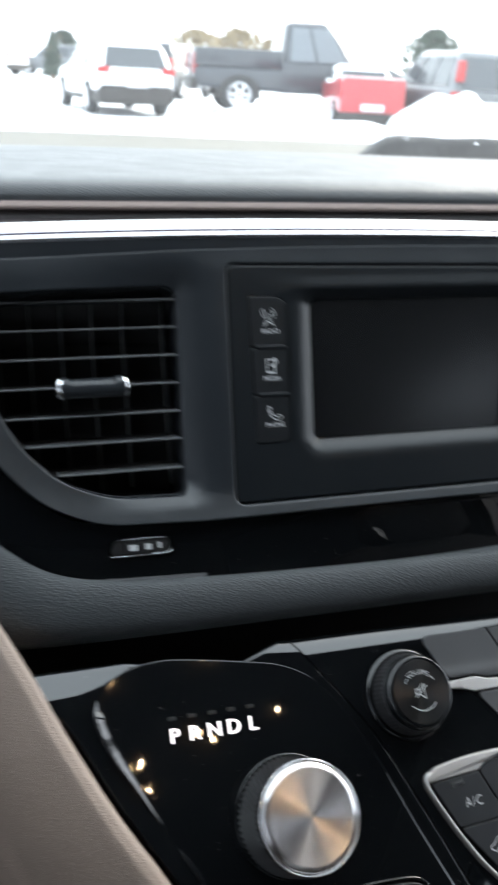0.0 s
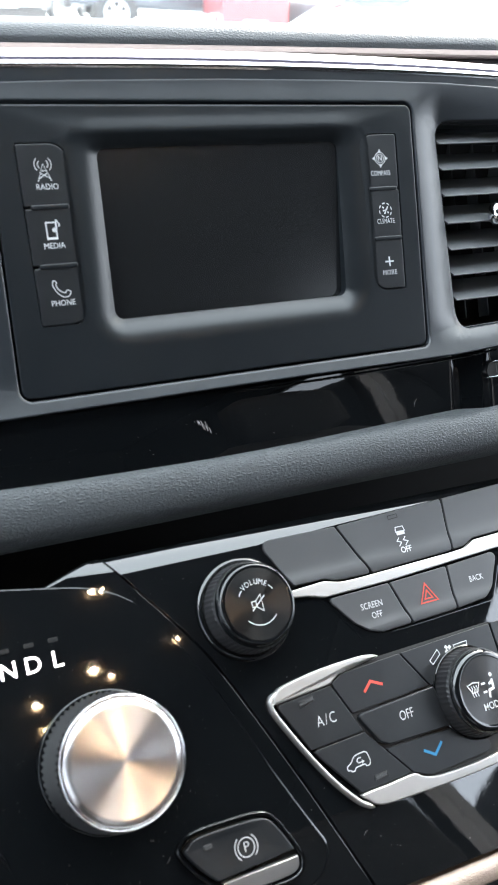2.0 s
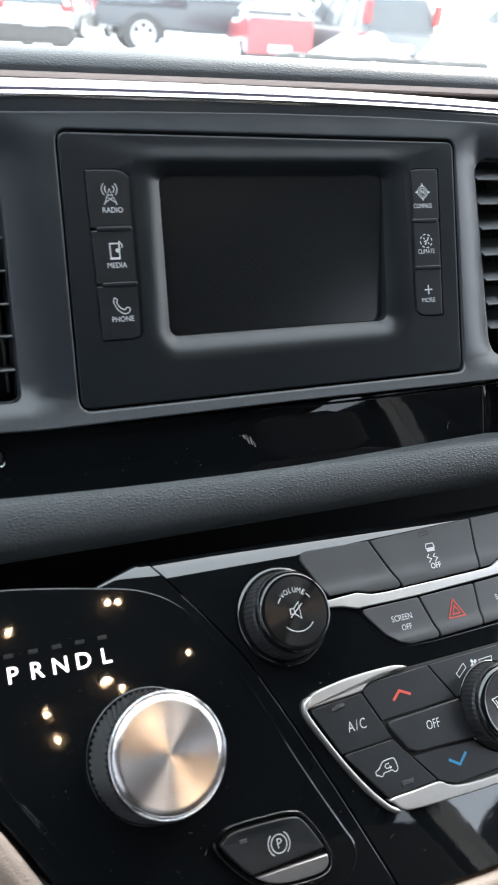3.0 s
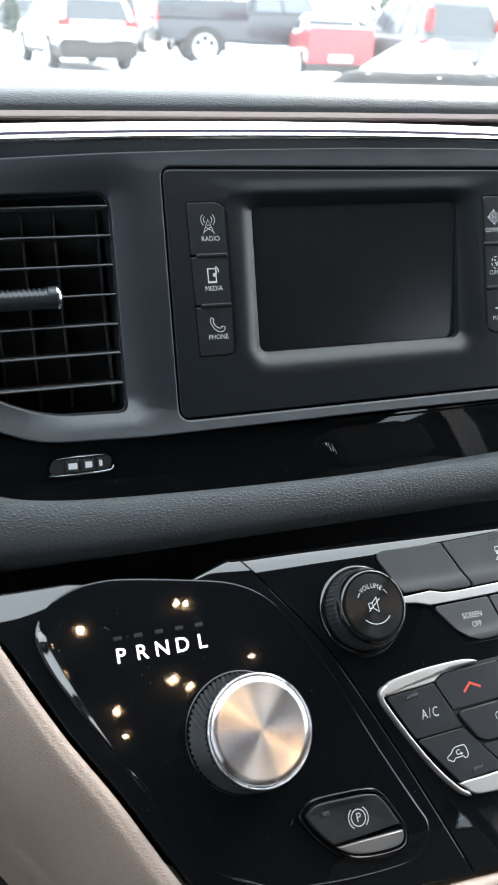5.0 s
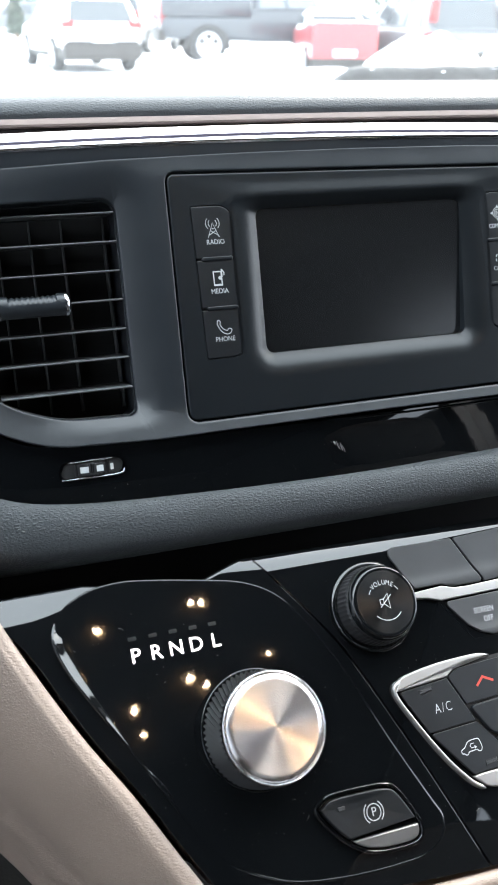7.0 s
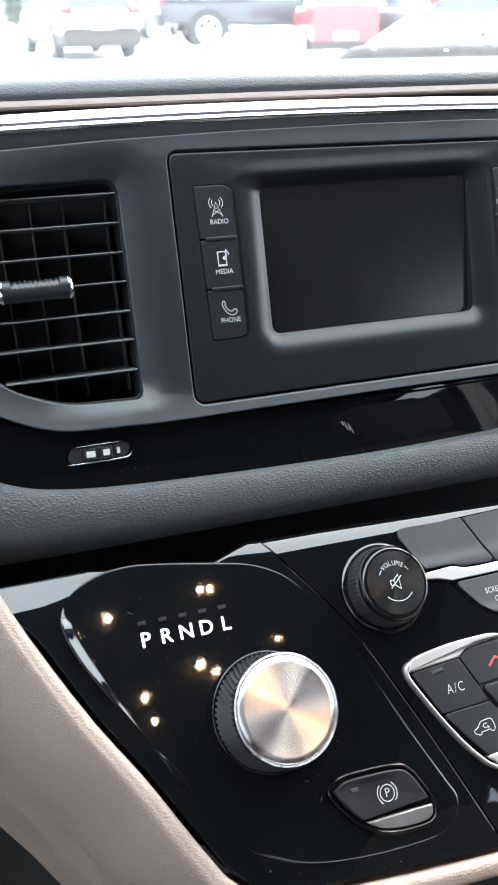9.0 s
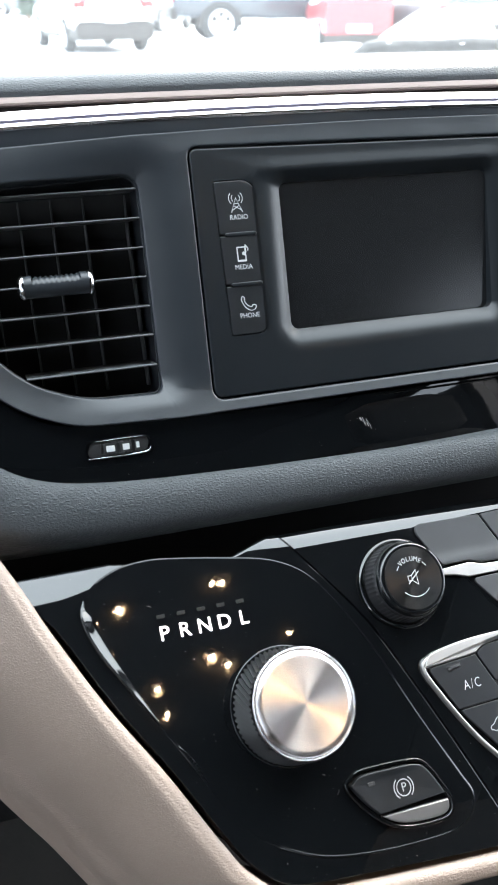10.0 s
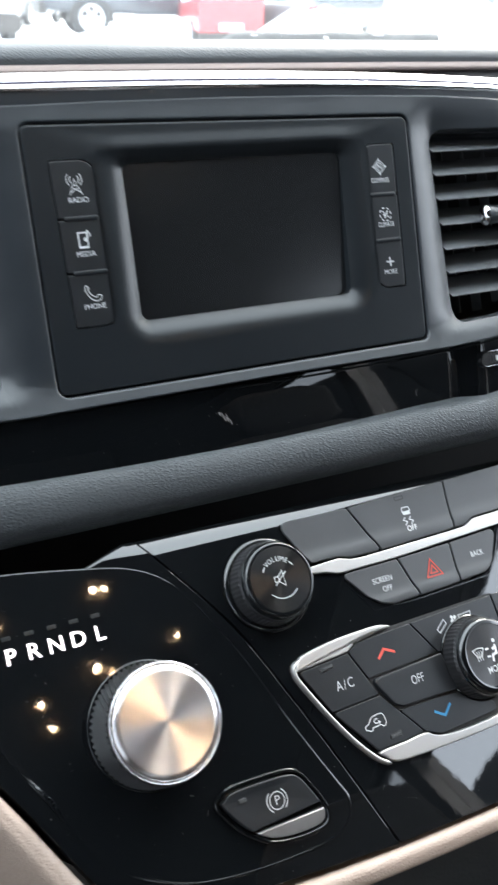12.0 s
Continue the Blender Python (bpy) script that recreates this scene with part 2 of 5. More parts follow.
def loft(sections, closed=True, caps=True, bm=None):
    """Skin over sections of equal length, in metres."""
    bm = bm or bmesh.new()
    rows = [[bm.verts.new(p) for p in s] for s in sections]
    for a, b in zip(rows, rows[1:]):
        n = len(a)
        for i in range(n if closed else n - 1):
            j = (i + 1) % n
            bm.faces.new((a[i], a[j], b[j], b[i]))
    if caps and closed:
        bm.faces.new(rows[0])
        bm.faces.new(rows[-1])
    return bm


def box(x0, x1, y0, y1, z0, z1, bevel=0.0, bm=None):
    bm = bm or bmesh.new()
    vs = [bm.verts.new((x, y, z)) for x in (x0, x1) for y in (y0, y1) for z in (z0, z1)]
    fs = [bm.faces.new([vs[i] for i in q]) for q in ((0, 1, 3, 2), (4, 6, 7, 5), (0, 4, 5, 1), (2, 3, 7, 6), (0, 2, 6, 4), (1, 5, 7, 3))]
    if bevel:
        es = list({e for f in fs for e in f.edges})
        bmesh.ops.bevel(bm, geom=es, offset=bevel, segments=2, affect="EDGES", profile=0.6)
    return bm


def smooth_line(pts, n=8):
    """A Catmull-Rom curve through pts."""
    p = [Vector(q) for q in pts]
    p = [p[0] * 2 - p[1]] + p + [p[-1] * 2 - p[-2]]
    out = []
    for i in range(1, len(p) - 2):
        for k in range(n):
            t = k / n
            out.append(0.5 * (2 * p[i] + (p[i + 1] - p[i - 1]) * t + (2 * p[i - 1] - 5 * p[i] + 4 * p[i + 1] - p[i + 2]) * t * t
                              + (3 * p[i] - p[i - 1] - 3 * p[i + 1] + p[i + 2]) * t ** 3))
    return out + [p[-2]]


def smooth_loop(pts, n=8):
    """A closed Catmull-Rom curve through pts."""
    p, out = [Vector(q) for q in pts], []
    m = len(p)
    for i in range(m):
        a, b, c, d = p[i - 1], p[i], p[(i + 1) % m], p[(i + 2) % m]
        for k in range(n):
            t = k / n
            out.append(0.5 * (2 * b + (c - a) * t + (2 * a - 5 * b + 4 * c - d) * t * t + (3 * b - a - 3 * c + d) * t ** 3))
    return out


def strokes(lines, width, z, bm=None, thick=0.12):
    """Printed lines, in millimetres: each a list of points; a first point repeated at the end closes it."""
    bm = bm or bmesh.new()
    for pts in lines:
        p = [Vector(q) for q in pts]
        closed = (p[0] - p[-1]).length < 1e-6
        if closed:
            p = p[:-1]
        n = len(p)
        top, bot = [], []
        for i in range(n):
            a = p[i - 1] if (i or closed) else p[i] * 2 - p[1]
            b = p[(i + 1) % n] if (i < n - 1 or closed) else p[i] * 2 - p[i - 1]
            e1, e2 = (p[i] - a).normalized(), (b - p[i]).normalized()
            m = Vector((-e1.y - e2.y, e1.x + e2.x))
            m = m / max(0.5, m.length_squared / 2) * (width / 2)
            for k, lst in ((1, top), (-1, bot)):
                q = p[i] + m * k
                lst.append(bm.verts.new((q.x * MM, q.y * MM, (z + thick) * MM)))
        for i in range(n if closed else n - 1):
            j = (i + 1) % n
            bm.faces.new((bot[i], bot[j], top[j], top[i]))
    return bm


def arc(cx, cy, r, a0, a1, n=12, ry=None):
    return [(cx + r * math.cos(radians(a0 + (a1 - a0) * i / n)), cy + (ry or r) * math.sin(radians(a0 + (a1 - a0) * i / n))) for i in range(n + 1)]


def lettering(text, height, x, y, z, bm=None, wide=1.0, turn=0.0, bold=0.0, spacing=1.0):
    """Letters of the built-in font, height in millimetres, centred at x, y."""
    cu = bpy.data.curves.new("letters", "FONT")
    cu.body, cu.align_x, cu.align_y, cu.size, cu.space_character = text, "CENTER", "CENTER", height / 0.72, spacing
    cu.offset, cu.resolution_u = bold, 3
    ob = bpy.data.objects.new("letters", cu)
    me = bpy.data.meshes.new_from_object(ob)
    bm = bm or bmesh.new()
    m = Matrix.Translation((x * MM, y * MM, z * MM)) @ Matrix.Rotation(radians(turn), 4, "Z") @ Matrix.Diagonal((wide * MM, MM, MM, 1))
    me.transform(m)
    bm.from_mesh(me)
    bpy.data.meshes.remove(me)
    bpy.data.objects.remove(ob)
    bpy.data.curves.remove(cu)
    return bm


V2 = lambda pts: [Vector(p) for p in pts]

# the plane of the radio and vents: origin, across, up the slope, out of it
MA = frame_matrix((0, 0.006, 1.110), (0.99939, 0.03490, 0), (-0.01447, 0.41444, 0.90996), (0.03176, -0.90941, 0.41469))
# the plane of the lower console
MB = frame_matrix((0, -0.1, 0.937), (0.99212, 0.10662, -0.06580), (-0.03024, 0.71344, 0.70006), (0.12159, -0.69256, 0.71104))


def on_a(u, v, n):
    return MA @ Vector((u * MM, v * MM, n * MM))


# ---- dashboard: top pad, trims, bezel ----
def across(profile, x0, x1, n, drop, closed=True):
    """Sections of a long trim that runs across the car; profile: (y, z) in metres; drop(x): how far it sinks."""
    out = []
    for i in range(n + 1):
        x = x0 + (x1 - x0) * i / n
        out.append([Vector((x, y + 0.0349 * x, z - drop(x))) for y, z in profile])
    return loft(out, closed)


pad_drop = lambda x: 0.01 * x * x
trim_drop = lambda x: 0.09 * (x + 0.05) ** 2 + 0.5 * (x + 0.05) ** 4

dashboard = thing("dashboard", Matrix(), "dark slate and piano black dashboard with chrome and tan trim strips", "dashboard")

crest = smooth_line([(0.1232, 1.1799), (0.1238, 1.1838), (0.1290, 1.1884), (0.142, 1.1904), (0.17, 1.1896), (0.26, 1.1850)], 5)
top_profile = [tuple(p) for p in crest] + [(0.45, 1.175), (0.93, 1.133), (0.93, 1.08), (0.1290, 1.15), (0.1290, 1.1799)]
part("top_pad", across(top_profile, -0.72, 0.72, 48, pad_drop), TOPPAD, dashboard, "dark slate grained vinyl")

tan_profile = [(0.1262, 1.1745), (0.1228, 1.1749), (0.1206, 1.1760), (0.1204, 1.1772), (0.1214, 1.1788), (0.1232, 1.1798), (0.1288, 1.1797), (0.1288, 1.1745)]
part("tray", across([(0.0545, 1.1685), (0.0900, 1.1685), (0.1130, 1.1690), (0.1215, 1.1708), (0.1242, 1.1746), (0.1290, 1.1748), (0.1290, 1.1600), (0.0545, 1.1600)], -0.72, 0.72, 48, pad_drop), BROWN_TRIM, dashboard, "dark brown hollow")
part("tan_strip", across(tan_profile, -0.72, 0.72, 48, pad_drop), TANTRIM, dashboard, "bronze tan strip")

lower_bead = [(0.0375, 1.1720), (0.0363, 1.1765), (0.0357, 1.1772), (0.0356, 1.1779), (0.0360, 1.1785), (0.0368, 1.1789), (0.0380, 1.1790), (0.0392, 1.1720)]
groove_face = [(0.0390, 1.1740), (0.0389, 1.1788), (0.0392, 1.1801), (0.0405, 1.1801), (0.0410, 1.1740)]
bead = [(0.0398, 1.1740), (0.0397, 1.1797), (0.0401, 1.1803), (0.0412, 1.1808), (0.0450, 1.1816), (0.0495, 1.1821), (0.0528, 1.1821), (0.0545, 1.1806), (0.0545, 1.1740)]
part("chrome_strip", across(bead, -0.70, 0.70, 64, trim_drop), CHROME, dashboard, "bright chrome strip")
# lower chrome face, its violet grey reflection painted as base colour
part("groove", across(groove_face, -0.70, 0.70, 64, trim_drop), VIOLET, dashboard, "groove face coloured as a dull violet grey reflection")
part("chrome_bead", across(lower_bead, -0.70, 0.70, 64, trim_drop), CHROME, dashboard, "thin chrome bead")
# dark filler added behind the gap under the pad, to keep it black
part("lower_gap_filler", box(-0.45, 0.45, 0.055, 0.075, 0.70, 1.06), DARK, dashboard, "black core")
part("core", across([(0.048, 1.09), (0.048, 1.1700), (0.0565, 1.1700), (0.12, 1.1600), (0.12, 1.09)], -0.70, 0.70, 24, lambda x: 0.0035 + 0.14 * x * x), DARK, dashboard, "black core")

# satin strip between bezel and chrome
part("upper_gloss_trim", across([(0.0500, 1.1400), (0.0322, 1.1600), (0.0343, 1.1705), (0.0350, 1.1725), (0.0360, 1.1752), (0.0369, 1.1772), (0.0378, 1.1775), (0.0460, 1.1775), (0.0500, 1.1600)], -0.60, 0.60, 48, trim_drop), SATINBLACK, dashboard, "satin black trim")

PANEL = [(-103.6, -60.6), (95.6, -60.4), (100.4, 57.0), (-101.0, 59.6)]
LEFT_VENT = [(-125.6, 50), (-240, 46), (-227, 22), (-216, -4), (-205, -25), (-188, -43), (-163, -52.5), (-127, -53.5)]
LEFT_ROUND = [7, 3, 60, 60, 60, 60, 60, 4]
RIGHT_VENT = [(-9 - x, y - 0.5) for x, y in LEFT_VENT]
OUTER = [(-285, 60), (-244, 20), (-228, -8), (-215, -33), (-197, -53), (-170, -64.5), (-120, -66.5), (0, -66), (110, -66.5), (160, -64), (188, -53), (206, -33), (219, -8), (235, 20), (276, 62),
         (172, 63), (120, 66.5), (60, 68), (0, 68.5), (-65, 68), (-128, 66.6), (-178, 64.2)]


def pierced_each(outer, holes, z0, z1, r_out):
    """A plate with holes; outer and inner front edges are rounded, by one radius or by one for each point."""
    bm = bmesh.new()
    edges = []
    for pts, r, back in [(outer, r_out, z0)] + holes:
        rs = r if isinstance(r, list) else [r] * len(pts)
        last = loop3(bm, pts, back)
        for k in range(8):
            a = math.pi / 2 * k / 7
            edge = inset(pts, [q * (1 - math.cos(a)) for q in rs])
            ring = [bm.verts.new((p.x * MM, p.y * MM, (z1 - abs(q) * (1 - math.sin(a))) * MM)) for p, q in zip(edge, rs)]
            bridge(bm, last, ring)
            last = ring
        ring = loop3(bm, inset(pts, [q + (0.5 if q > 0 else -0.5) for q in rs]), z1)
        bridge(bm, last, ring)
        last = ring
        n = len(last)
        edges += [bm.edges.get((last[i], last[(i + 1) % n])) or bm.edges.new((last[i], last[(i + 1) % n])) for i in range(n)]
    bmesh.ops.triangle_fill(bm, use_beauty=True, use_dissolve=False, edges=edges)
    return bm


left_hole, right_hole = rounded(V2(LEFT_VENT), LEFT_ROUND), rounded(V2(RIGHT_VENT), LEFT_ROUND)
outer_line = rounded(V2(OUTER), 60, 6)


def ease(x, a, b):
    t = max(0.0, min(1.0, (x - a) / (b - a)))
    return t * t * (3 - 2 * t)


def to_outline(p, pts):
    best = 1e9
    for i in range(len(pts)):
        a, b = pts[i - 1], pts[i]
        d = b - a
        if d.length_squared > 1e-9:
            best = min(best, (p - a - d * max(0.0, min(1.0, (p - a).dot(d) / d.length_squared))).length)
    return best


def bezel_relief(u, v):
    """How far the bezel stands out: a ledge that rises to the lower rim, pillars that fall away to the vents."""
    p = Vector((u, v))
    ledge = 4.2 * (max(0.0, 13.5 - to_outline(p, outer_line)) / 13.5) ** 1.25 * (1 - ease(v, 38, 58))
    brow = -0.8 * ease(v, 56, 68)
    fall = 0.0
    for inner, s in ((-126, -1), (116.6, 1)):
        out = (u - inner) * s
        k = max(0.0, 1 + out / 20) ** 1.7 if out < 0 else 1 - ease(out, 0, 60)
        fall -= 6.5 * k * ease(v, -60, -44) * (1 - ease(v, 42, 66))
    return ledge + brow + fall


def bezel_mesh():
    bm = pierced_each(outer_line, [(rounded(V2(PANEL), 5), -1.0, -14), (left_hole, -0.9, -34), (right_hole, -0.9, -34)], -14, 0.5, 0.7)
    cuts = [((u, 0), (1, 0)) for u in list(range(-270, -127, 12)) + list(range(-126, -100, 3)) + [-60, -20, 20, 60] + list(range(98, 120, 3)) + list(range(120, 270, 12))]
    cuts += [((0, v), (0, 1)) for v in list(range(-64, -40, 3)) + list(range(-36, 48, 9)) + list(range(49, 68, 3))]
    for (u, v), (du, dv) in cuts:
        front = [f for f in bm.faces if f.calc_center_median().z > -0.0012]
        geom = list({q for f in front for q in list(f.verts) + list(f.edges)}) + front
        bmesh.ops.bisect_plane(bm, geom=geom, plane_co=(u * MM, v * MM, 0), plane_no=(du, dv, 0), dist=1e-6)
    for q in bm.verts:
        if q.co.z > -0.0018:
            q.co.z += bezel_relief(q.co.x / MM, q.co.y / MM) * MM
    return bm


ob = new("bezel", mesh_of("bezel", bezel_mesh(), SOFT, 50, False))
ob.parent, ob.matrix_basis, ob["label"] = dashboard, MA, "satin black bezel"
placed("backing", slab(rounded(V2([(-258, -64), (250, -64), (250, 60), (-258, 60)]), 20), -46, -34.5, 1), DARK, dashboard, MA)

# ---- radio ----
radio = thing("radio_unit", MA, "black car radio with switched-off touch screen and six side keys", "radio")
SCR = rounded(V2([(-58.0, -30.8), (55.8, -30.8), (58.9, 41), (-56.4, 41)]), 4)
face_out = inset(rounded(V2(PANEL), 4.5), 0.9)


def recess():
    """The face with its sloping surround that sinks to the screen."""
    bm = bmesh.new()
    rings = []
    top_k = [1.0 - 0.46 * ease(p.y - q.y, 0.3, 0.95) for p, q in zip(SCR, inset(SCR, 1.0))]
    for a, more in [(-14.6, e) for e in (6.0, 4.6, 3.4, 2.2, 1.0)] + [(a, 0.0) for a in (-14.6, -13.6, -13.0, -12.2, -11.0, -10.0, -8.6, -7.0, -5.4, -3.8, -2.3, -1.0, -0.3, 0.0)]:
        sink = max(0.0, (a + 13.0) / 13.0) ** 2.3
        ring = []
        for p, k in zip(inset(SCR, [a * k - more * (0.03 + 2.12 * (1 - k)) for k in top_k]), top_k):
            rise = p.y - 41 - 5.6
            swell = 0.85 * math.exp(-(rise / (4.6 if rise > 0 else 1.7)) ** 2) * ease(p.y, 42.5, 45.5) * (1 - ease(p.y, 51.0, 55.0))
            ring.append(bm.verts.new((p.x * MM, p.y * MM, (swell - (3.8 + 0.022 * max(0.0, 41.0 - p.y)) * sink) * MM)))
        rings.append(ring)
    for a, b in zip(rings, rings[1:]):
        bridge(bm, a, b)
    bridge(bm, rings[-1], loop3(bm, inset(SCR, 0.25), -13))
    last = loop3(bm, face_out, -12)
    for k in range(4):
        a = math.pi / 2 * k / 3
        ring = loop3(bm, inset(face_out, 0.8 * (1 - math.cos(a))), -0.8 + 0.8 * math.sin(a))
        bridge(bm, last, ring)
        last = ring
    ring = loop3(bm, inset(face_out, 1.2), 0.0)
    bridge(bm, last, ring)
    last = ring
    edges = []
    for lp in (last, rings[0]):
        n = len(lp)
        edges += [bm.edges.get((lp[i], lp[(i + 1) % n])) or bm.edges.new((lp[i], lp[(i + 1) % n])) for i in range(n)]
    # key pockets
    for x0, x1, y0, y1 in ((-90.6, -69.2, -31.2, 43.2), (68.4, 89.7, -31.0, 43.0)):
        inner = x1 if x0 < 0 else x0
        outer_x = x0 if x0 < 0 else x1
        pts = rounded(V2([(outer_x - (3.3 if x0 > 0 else 0), y0), (inner, y0), (inner, y1), (outer_x, y1)]), [1.5, 8, 8, 1.5])
        top, low = loop3(bm, pts, 0.0), loop3(bm, pts, -4)
        bridge(bm, top, low)
        bm.faces.new(low)
        n = len(top)
        edges += [bm.edges.get((top[i], top[(i + 1) % n])) or bm.edges.new((top[i], top[(i + 1) % n])) for i in range(n)]
    bmesh.ops.triangle_fill(bm, use_beauty=True, use_dissolve=False, edges=edges)
    return bm


part("faceplate", recess(), FACE, radio)
SCREEN_TILT = Matrix.Translation((-0.057, 0.041, -0.0043)) @ Matrix.Rotation(math.radians(4.8), 4, "X") @ Matrix.Translation((0.057, -0.041, 0.0043))
placed("screen", slab(inset(SCR, -0.3), -9, -4.3, 0.2), SCREEN, radio, SCREEN_TILT, "switched-off dark screen")


def key(x0, x1, y0, y1, side, top, bottom):
    """A side key: its inner corners are rounded where the row ends."""
    inner, outer_x = (x1, x0) if side < 0 else (x0, x1)
    lean = 0.0 if side < 0 else 0.045
    rr = [0.8, 7.5 if bottom else 0.8, 7.5 if top else 0.8, 0.8]
    k = part("key", slab(rounded(V2([(outer_x + lean * (y0 - 43), y0), (inner, y0), (inner, y1), (outer_x + lean * (y1 - 43), y1)]), rr), -4, -0.1, 0.5), BLACKKEYS, radio)
    return k


LEFT_ROWS, RIGHT_ROWS = ((17.8, 42.8), (-6.2, 16.8), (-30.8, -7.2)), ((17.6, 42.6), (-5.8, 16.6), (-30.4, -6.8))


def print_on(k, name, bm, mat=PRINT):
    return part(name, bm, mat, k, smooth=0)


for side, rows, x0, x1 in ((-1, LEFT_ROWS, -90.2, -69.6), (1, RIGHT_ROWS, 68.9, 89.1)):
    for i, (y0, y1) in enumerate(rows):
        k = key(x0, x1, y0, y1, side, i == 0, i == 2)
        if i:
            ridge = rounded(V2([(x0 + 2.6, y1 - 0.55), (x1 - 2.2, y1 - 0.55), (x1 - 2.2, y1 + 1.5), (x0 + 2.6, y1 + 1.5)]), 1.0)
            part("ridge", slab(ridge, -2, 0.35, 0.5), FACE, radio)
        word, cx, cy = (("RADIO", -80, 25.1), ("MEDIA", -80.7, 1.3), ("PHONE", -80.6, -22.1))[i] if side < 0 else (("COMPASS", 78.3, 24.1), ("CLIMATE", 78.4, 1.5), ("MORE", 77.5, -22.9))[i]
        print_on(k, "lettering", lettering(word, 2.4, cx + 0.4, cy + 0.2, 0.02, wide=0.90 if len(word) < 6 else 0.74, bold=0.0))
        bm, w, z = bmesh.new(), 0.36, -0.08
        if word == "RADIO":
            strokes([[(-83.2, 29.0), (-80, 37.0), (-76.8, 29.0)], [(-82.6, 30.2), (-78.6, 32.6)], [(-77.4, 30.2), (-81.4, 32.6)], [(-80.9, 33.8), (-79.1, 33.8)]], w, z, bm)
            for r in (2.4, 4.0):
                strokes([arc(-80, 36.8, r, 135, 225, 8), arc(-80, 36.8, r, -45, 45, 8)], w, z, bm)
        elif word == "MEDIA":
            strokes([[(-82.2, 5.0), (-77.9, 5.0), (-77.9, 12.2), (-82.2, 12.2), (-82.2, 5.0)], [(-82.0, 5.4), (-78.1, 5.4)]], 0.6, z, bm)
            strokes([[(-77.6, 13.4), (-77.6, 9.2)], [(-77.6, 13.3), (-76.3, 11.4), (-76.5, 10.2)], [(-79.6, 9.0), (-78.0, 9.3)]], 0.55, z, bm)
            strokes([arc(-78.7, 8.9, 0.55, 0, 360, 10)], 0.9, z, bm)
        elif word == "PHONE":
            horn = smooth_line([(-83.4, -14.2), (-82.8, -12.3), (-81.6, -13.2), (-82.0, -14.4), (-80.6, -16.6), (-78.6, -17.6), (-77.8, -16.6), (-76.2, -17.2), (-77.2, -19.0), (-79.4, -19.2), (-81.8, -17.4), (-83.4, -14.2)], 3)
            strokes([[tuple(p) for p in horn[:-1]] + [tuple(horn[0])]], w, z, bm)
        elif word == "COMPASS":
            strokes([arc(79, 31.6, 3.3, 0, 360, 24), arc(79, 31.6, 2.3, 0, 360, 20)], 0.35, z, bm)
            for a in range(4):
                d = Vector((math.cos(a * math.pi / 2), math.sin(a * math.pi / 2)))
                c = Vector((79, 31.6))
                strokes([[tuple(c + d * 3.2), tuple(c + d * 4.2)]], 1.3, z, bm)
                strokes([[tuple(c + d * 4.1), tuple(c + d * 5.0)]], 0.5, z, bm)
            lettering("N", 2.6, 79, 31.6, 0.04, bm, bold=0.07)
        elif word == "CLIMATE":
            for a in range(0, 360, 45):
                strokes([arc(79, 7.8, 3.7, a, a + 27, 4)], 0.6, z, bm)
            strokes([[(77.2, 9.6), (78.2, 8.9)], [(77.4, 7.6), (78.6, 7.6), (79.8, 8.2), (80.6, 9.8)], [(78.2, 5.8), (79.2, 7.2)], [(80.2, 7.0), (80.9, 6.2)]], 0.8, z, bm)
        else:
            strokes([[(76.3, -16.6), (80.9, -16.6)], [(78.6, -14.3), (78.6, -18.9)]], 0.75, z, bm)
        shift = ((-0.2, -1.4), (-0.6, -0.9), (-0.3, -0.2))[i] if side < 0 else ((0.2, -0.4), (0.1, -0.9), (-0.3, -0.8))[i]
        cx, cy, small = ((-80, 29.5, 0.86), (-80, 8.6, 0.92), (-80, -16.5, 1.0), (79, 31.6, 0.87), (79, 7.8, 0.90), (78.6, -16.6, 1.0))[i + (3 if side > 0 else 0)]
        for q in bm.verts:
            q.co.x, q.co.y = (cx + (q.co.x / MM - cx) * small + shift[0]) * MM, (cy + (q.co.y / MM - cy) * small + shift[1]) * MM
        print_on(k, "icon", bm)


# ---- air vents ----
def left_bound(pts, v):
    """The widest reach of an outline at the height v."""
    xs = []
    for i in range(len(pts)):
        a, b = pts[i - 1], pts[i]
        if (a.y - v) * (b.y - v) < 0:
            xs.append(a.x + (b.x - a.x) * (v - a.y) / (b.y - a.y))
    return min(xs), max(xs)


def blade(u0, u1, v, tilt, chord=21.0, thick=0.9, n0=-6.0):
    """A louvre with a rounded front edge."""
    prof = []
    for k in range(7):
        a = math.pi / 2 + math.pi * k / 6
        prof.append((-math.cos(a) * thick / 2, math.sin(a) * thick / 2))
    prof = [(n0 + p[0], p[1]) for p in prof] + [(n0 - chord, -0.35), (n0 - chord, 0.35)]
    t = radians(tilt)
    sec = []
    for u in (u0, u1):
        sec.append([Vector((u * MM, (v + (n - n0) * math.sin(t) + h * math.cos(t)) * MM, (n0 + (n - n0) * math.cos(t) - h * math.sin(t)) * MM)) for n, h in prof])
    return loft(sec)


